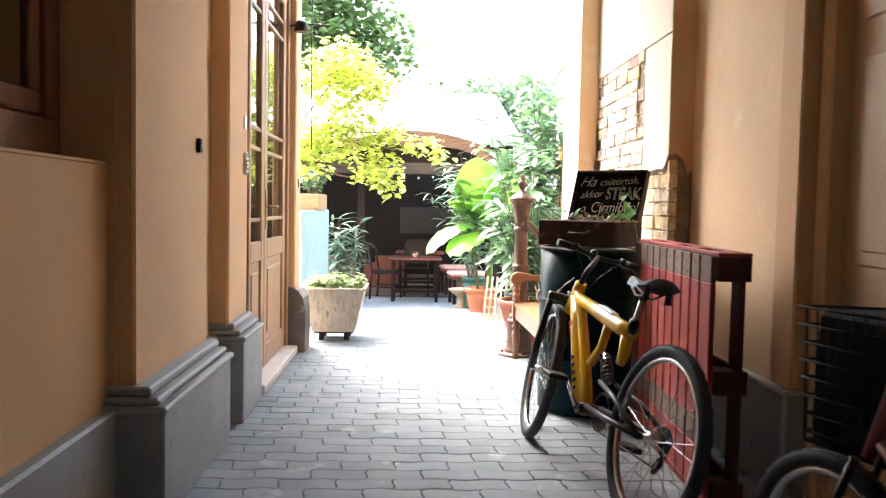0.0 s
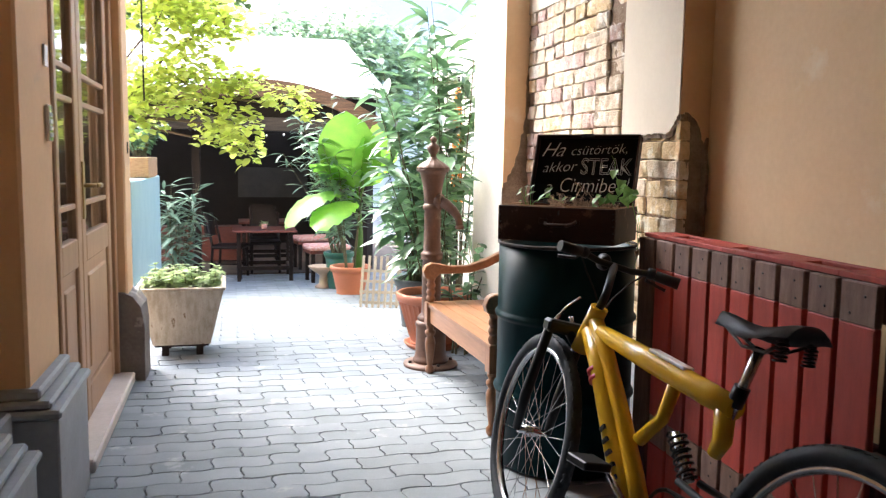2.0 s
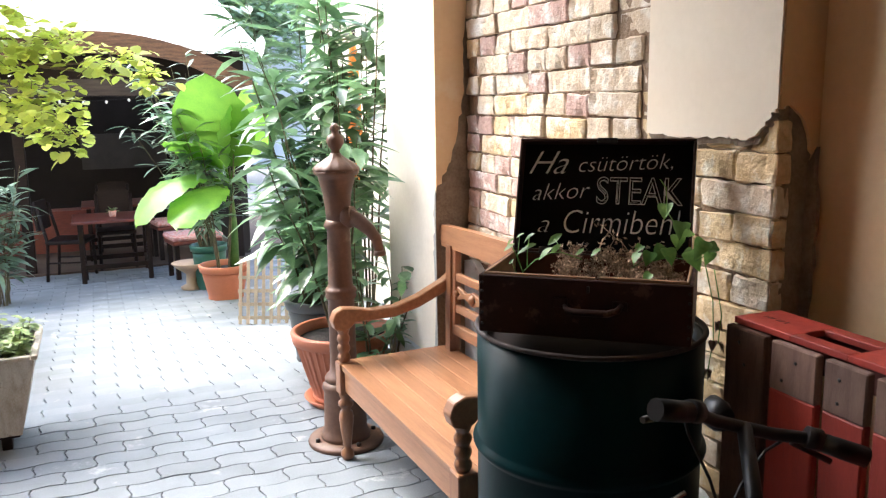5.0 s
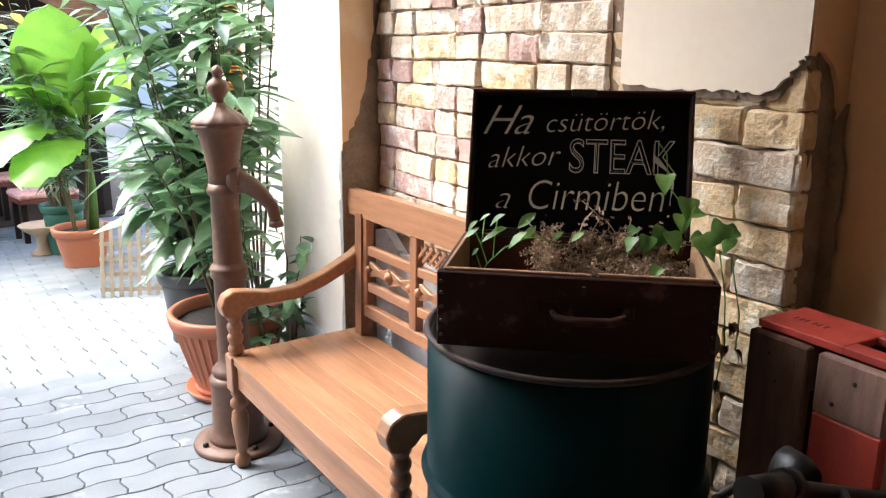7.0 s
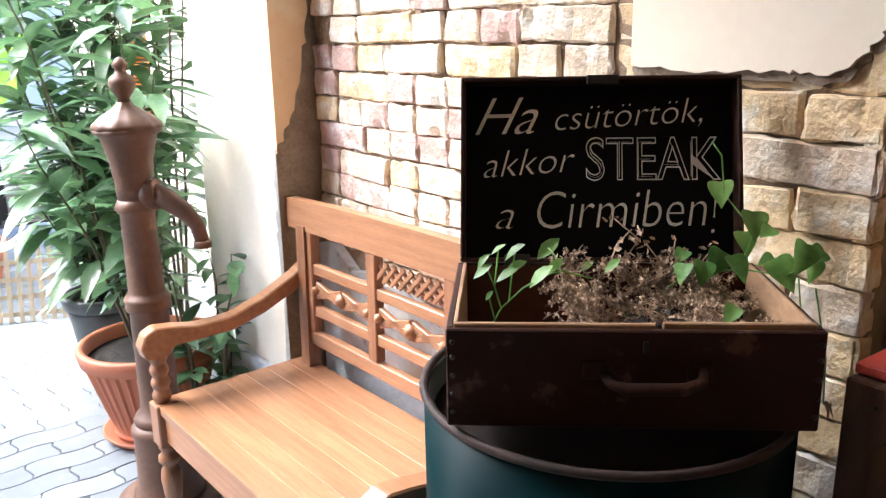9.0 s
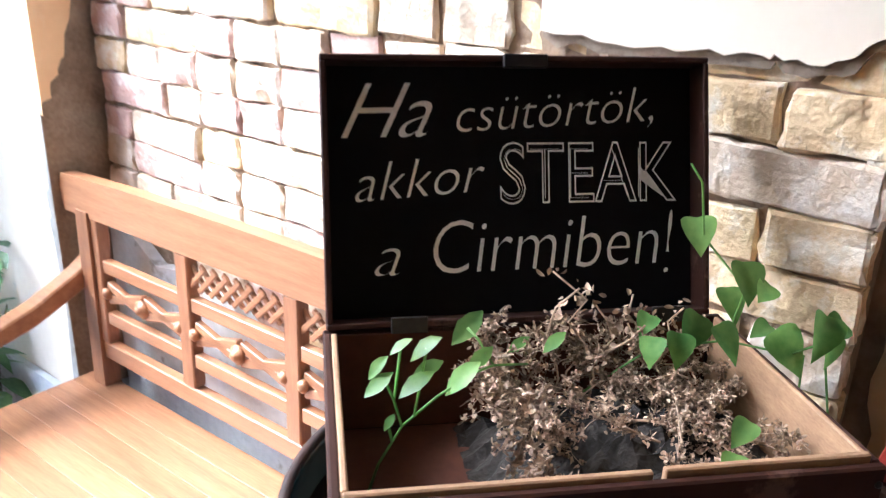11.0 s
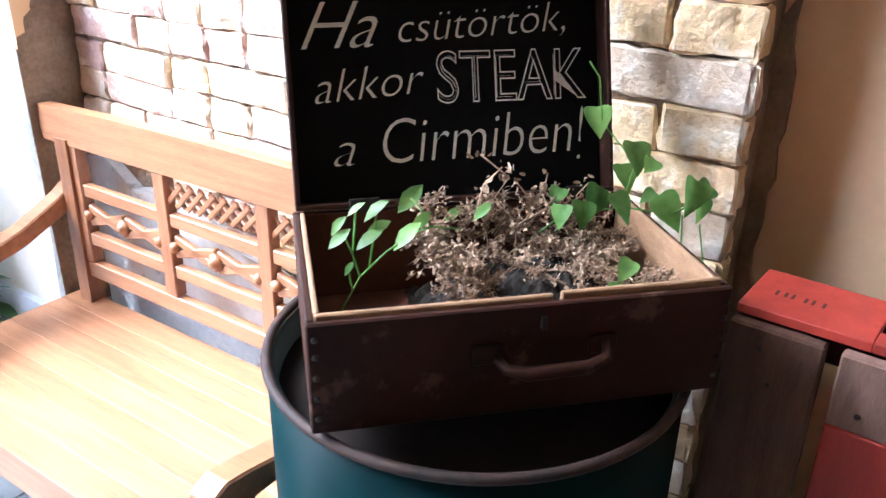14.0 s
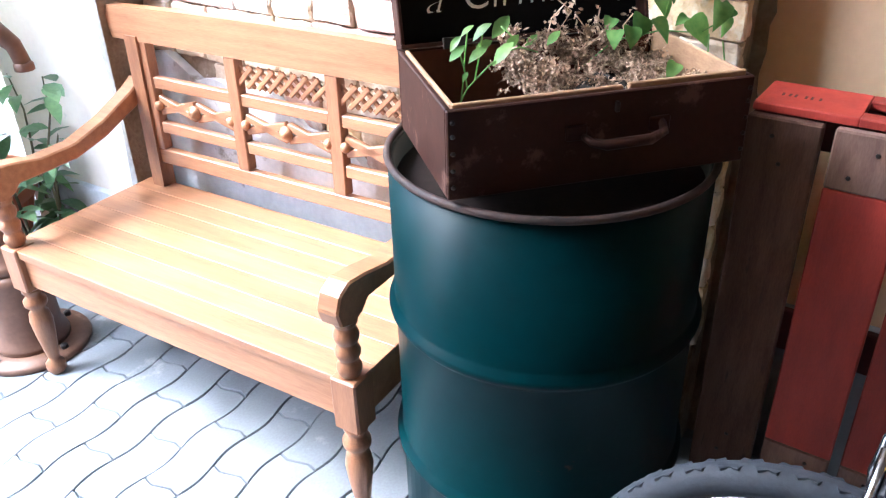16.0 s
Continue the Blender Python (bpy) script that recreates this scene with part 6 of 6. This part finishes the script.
# pier side facing the passage: plaster above, torn away below
bm = nb()
tear = ragged([(1.400, 1.05), (1.43, 1.12), (1.465, 1.17), (1.50, 1.30), (1.52, 1.42), (1.53, 1.62), (1.54, 1.80), (1.55, 2.02)], 0.008, 9, 5)
prism(bm, [(1.400, TOP)] + tear + [(1.56, 2.02), (1.56, TOP)], 0.014, Matrix.Translation((0, 5.835, 0)))
tagged(part("pier_side_plaster", bm, PEACH, None), "pale peach plaster on the pier side, torn at its lower edge", "plaster", kind="structure")
bm = nb()
prism(bm, [(1.400, 0.34), (1.400, 1.045)] + [(x, z - 0.004) for x, z in tear] + [(1.56, 2.02), (1.56, 0.34)], 0.008, Matrix.Translation((0, 5.842, 0)))
tagged(part("pier_side_bare", bm, MORTAR, None), "bare dark masonry on the pier side below the plaster", "plaster", kind="structure")
bm = nb()
rim = ragged([(5.85, 1.06), (5.862, 0.98), (5.856, 0.9), (5.873, 0.8), (5.858, 0.6), (5.868, 0.34)], 0.008, 10, 5)
prism(bm, [(5.843, 0.336)] + [(5.843, 1.06)] + rim, 0.006, Matrix.Translation((1.404, 0, 0)) @ pose(0, 0, 0, 0, 0, 90))
tagged(part("pier_torn_edge", bm, CEMENT, None), "chipped plaster edge of the gateway pier", "plaster", kind="structure")
# cement splashed on the low part of the brick wall
bm = nb()
low = ragged([(4.215, 0.30), (4.6, 0.42), (5.0, 0.54), (5.3, 0.68), (5.835, 0.76)], 0.03, 12, 6)
prism(bm, [(4.215, 0.0)] + low + [(5.835, 0.0)], 0.03, Matrix.Translation((1.552, 0, 0)) @ pose(0, 0, 0, 0, 0, 90))
tagged(part("cement_patch", bm, PALE_CEMENT, None), "rough grey cement patch low on the brick wall", "plaster", kind="structure")


# ---- bricks, each a piece of its own with a worn face ----
def brick_mesh(w, hgt, seed):
    bm = nb()
    nx, nz = max(6, int(w / 0.019)), 5
    grid = []
    for i in range(nx + 1):
        col = []
        for k in range(nz + 1):
            y = -w / 2 + (0 if i == 0 else w if i == nx else 0.005 + (w - 0.010) * (i - 1) / (nx - 2))
            z = -hgt / 2 + (0 if k == 0 else hgt if k == nz else 0.004 + (hgt - 0.008) * (k - 1) / (nz - 2))
            border = (i in (0, nx)) + (k in (0, nz))
            q = Vector((y * 22 + seed * 7.3, z * 22, seed * 3.1))
            chip = max(0.0, noise.noise(q * 0.8 + Vector((0, 0, 9))) - 0.15)
            x = 0.004 * noise.noise(q) + 0.004 * noise.noise(q * 3) + 0.018 * chip
            if border:
                x += 0.003 + 0.004 * abs(noise.noise(q * 2.3)) + 0.003 * (border - 1)
                y += 0.010 * noise.noise(q * 1.9)
                z += 0.0055 * noise.noise(q * 1.6 + Vector((5, 0, 0)))
            col.append(bm.verts.new((x, y, z)))
        grid.append(col)
    for i in range(nx):
        for k in range(nz):
            bm.faces.new((grid[i][k], grid[i + 1][k], grid[i + 1][k + 1], grid[i][k + 1])).smooth = False
    ring = [grid[i][0] for i in range(nx + 1)] + [grid[nx][k] for k in range(1, nz + 1)] + [grid[i][nz] for i in range(nx - 1, -1, -1)] + [grid[0][k] for k in range(nz - 1, 0, -1)]
    back = [bm.verts.new((0.028, v.co.y, v.co.z)) for v in ring]
    for i in range(len(ring)):
        j = (i + 1) % len(ring)
        bm.faces.new((ring[i], back[i], back[j], ring[j]))
    return bm


COURSE, BH = 0.0745, 0.0700
brng = random.Random(19)
FULL, HEAD = 0.242, 0.118
kinds = {}
for s in range(9):
    for ln in (FULL, HEAD):
        for mk, mt in (("p", BRICK), ("r", BRICK_RED), ("y", BRICK_YEL)):
            kinds[(ln, mk, s)] = mesh_of("brick", brick_mesh(ln, BH, s + (10 if ln == HEAD else 0)), mt)
row = 0
z = 0.319
while z < 1.985:
    y = 4.206
    pattern = [FULL if row % 2 else HEAD] + [brng.choice((FULL, HEAD, HEAD)) for k in range(12)]
    if z > 1.24 and z < 1.32:
        pattern[0] = FULL
    for ln in pattern:
        cut = 1.0
        if y + ln > 5.836:
            if 5.836 - y < 0.035:
                break
            ln = HEAD
            cut = min(1.15, (5.836 - y) / HEAD)
        c = y + ln * cut / 2
        mk = "p"
        under = c < 4.72 and z > 1.27
        hidden = c + ln * cut / 2 < 4.665 and z > 1.34
        low_hidden = z < 0.30 + 0.27 * (c - 4.18)
        if not hidden and not low_hidden:
            near_edge = c < 4.7
            mk = brng.choice("ppprprpy") if not near_edge else brng.choice("pyyyyp")
            part("brick", kinds[(ln, mk, brng.randrange(9))], None, pil, "", Matrix.Translation((1.540 + (0.011 if under else 0.0) + brng.uniform(-0.004, 0.005), c, z + BH / 2 + brng.uniform(-0.003, 0.003))) @ pose(0, 0, 0, brng.uniform(-2.0, 2.0), 0, brng.uniform(-1.5, 1.5)) @ Matrix.Diagonal((1, cut, 1, 1)))
        if cut != 1.0:
            break
        if c < 4.34 and z < 1.36:
            # end face of the corner brick, towards the street
            part("brick", kinds[(HEAD, mk, brng.randrange(9))], None, pil, "", pose(1.5625, 4.204 + brng.uniform(-0.004, 0.003), z + BH / 2, 0, 0, 90) @ Matrix.Diagonal((1, 0.34 + 0.06 * brng.random(), 1, 1)))
        y += ln + brng.uniform(0.005, 0.016)
    z += COURSE
    row += 1

# ---- wavy interlocking pavers ----
PW, PD, GAP = 0.225, 0.1125, 0.0035


def paver_outline(sign):
    """One block: the long sides wave, the short sides bulge to fit the next block."""
    pts, n = [], 12
    wave = 0.0085 * sign
    for i in range(n + 1):
        t = i / n
        pts.append((-PW / 2 + GAP / 2 + (PW - GAP) * t, -PD / 2 + GAP / 2 + wave * math.sin(2 * math.pi * t)))
    for i in range(1, 4):
        t = i / 4
        pts.append((PW / 2 - GAP / 2 + 0.007 * math.sin(2 * math.pi * t), -PD / 2 + GAP / 2 + (PD - GAP) * t))
    for i in range(n + 1):
        t = 1 - i / n
        pts.append((-PW / 2 + GAP / 2 + (PW - GAP) * t, PD / 2 - GAP / 2 + wave * math.sin(2 * math.pi * t)))
    for i in range(1, 4):
        t = 1 - i / 4
        pts.append((-PW / 2 + GAP / 2 + 0.007 * math.sin(2 * math.pi * t), -PD / 2 + GAP / 2 + (PD - GAP) * t))
    return pts


RINGS, PMESH = {}, {}
for sign in (1, -1):
    o = paver_outline(sign)
    NP = len(o)
    RINGS[sign] = [(x * 0.984, y * 0.972, 0.0) for x, y in o] + [(x, y, -0.0035) for x, y in o] + [(x, y, -0.012) for x, y in o]
    faces1 = [tuple(range(NP))]
    for base in (0, NP):
        for i in range(NP):
            j = (i + 1) % NP
            faces1.append((base + i, base + NP + i, base + NP + j, base + j))
    pm = bpy.data.meshes.new("paver")
    pm.from_pydata(RINGS[sign], [], faces1)
    pm.materials.append(PAVER)
    PMESH[sign] = pm
verts, faces, count = [], [], 0
rows_y = int((11.7 + 0.6) / PD)
grng = random.Random(77)
for j in range(rows_y):
    y = -0.6 + PD * (j + 0.5)
    x_lo, x_hi = (-0.80, 1.62) if y < 6.15 else (-2.6, 2.1)
    i0 = int((x_lo + 3) / PW)
    for i in range(i0, int((x_hi + 3) / PW) + 1):
        x = -3 + PW * (i + (0.5 if j % 2 else 0.0))
        if x - PW / 2 < x_lo - 0.12 or x + PW / 2 > x_hi + 0.14:
            continue
        zz = ground_z(y) + grng.uniform(-0.0015, 0.0015)
        tx, ty = grng.uniform(-0.007, 0.007), grng.uniform(-0.01, 0.01)
        if 3.9 < y < 6.9 and -0.55 < x < 1.55 and count < 298:
            count += 1
            part("paver", PMESH[-1 if j % 2 else 1], None, ground, "", pose(x, y, zz, math.degrees(ty), math.degrees(tx)))
        else:
            b = len(verts)
            verts += [(x + px, y + py, zz + pz + tx * px + ty * py) for px, py, pz in RINGS[-1 if j % 2 else 1]]
            faces += [tuple(b + q for q in f) for f in faces1]
rest = bpy.data.meshes.new("pavers")
rest.from_pydata(verts, [], faces)
rest.materials.append(PAVER)
pv = part("pavers", rest, None, ground)
tagged(pv, "grey wavy interlocking concrete pavers", kind="stuff")
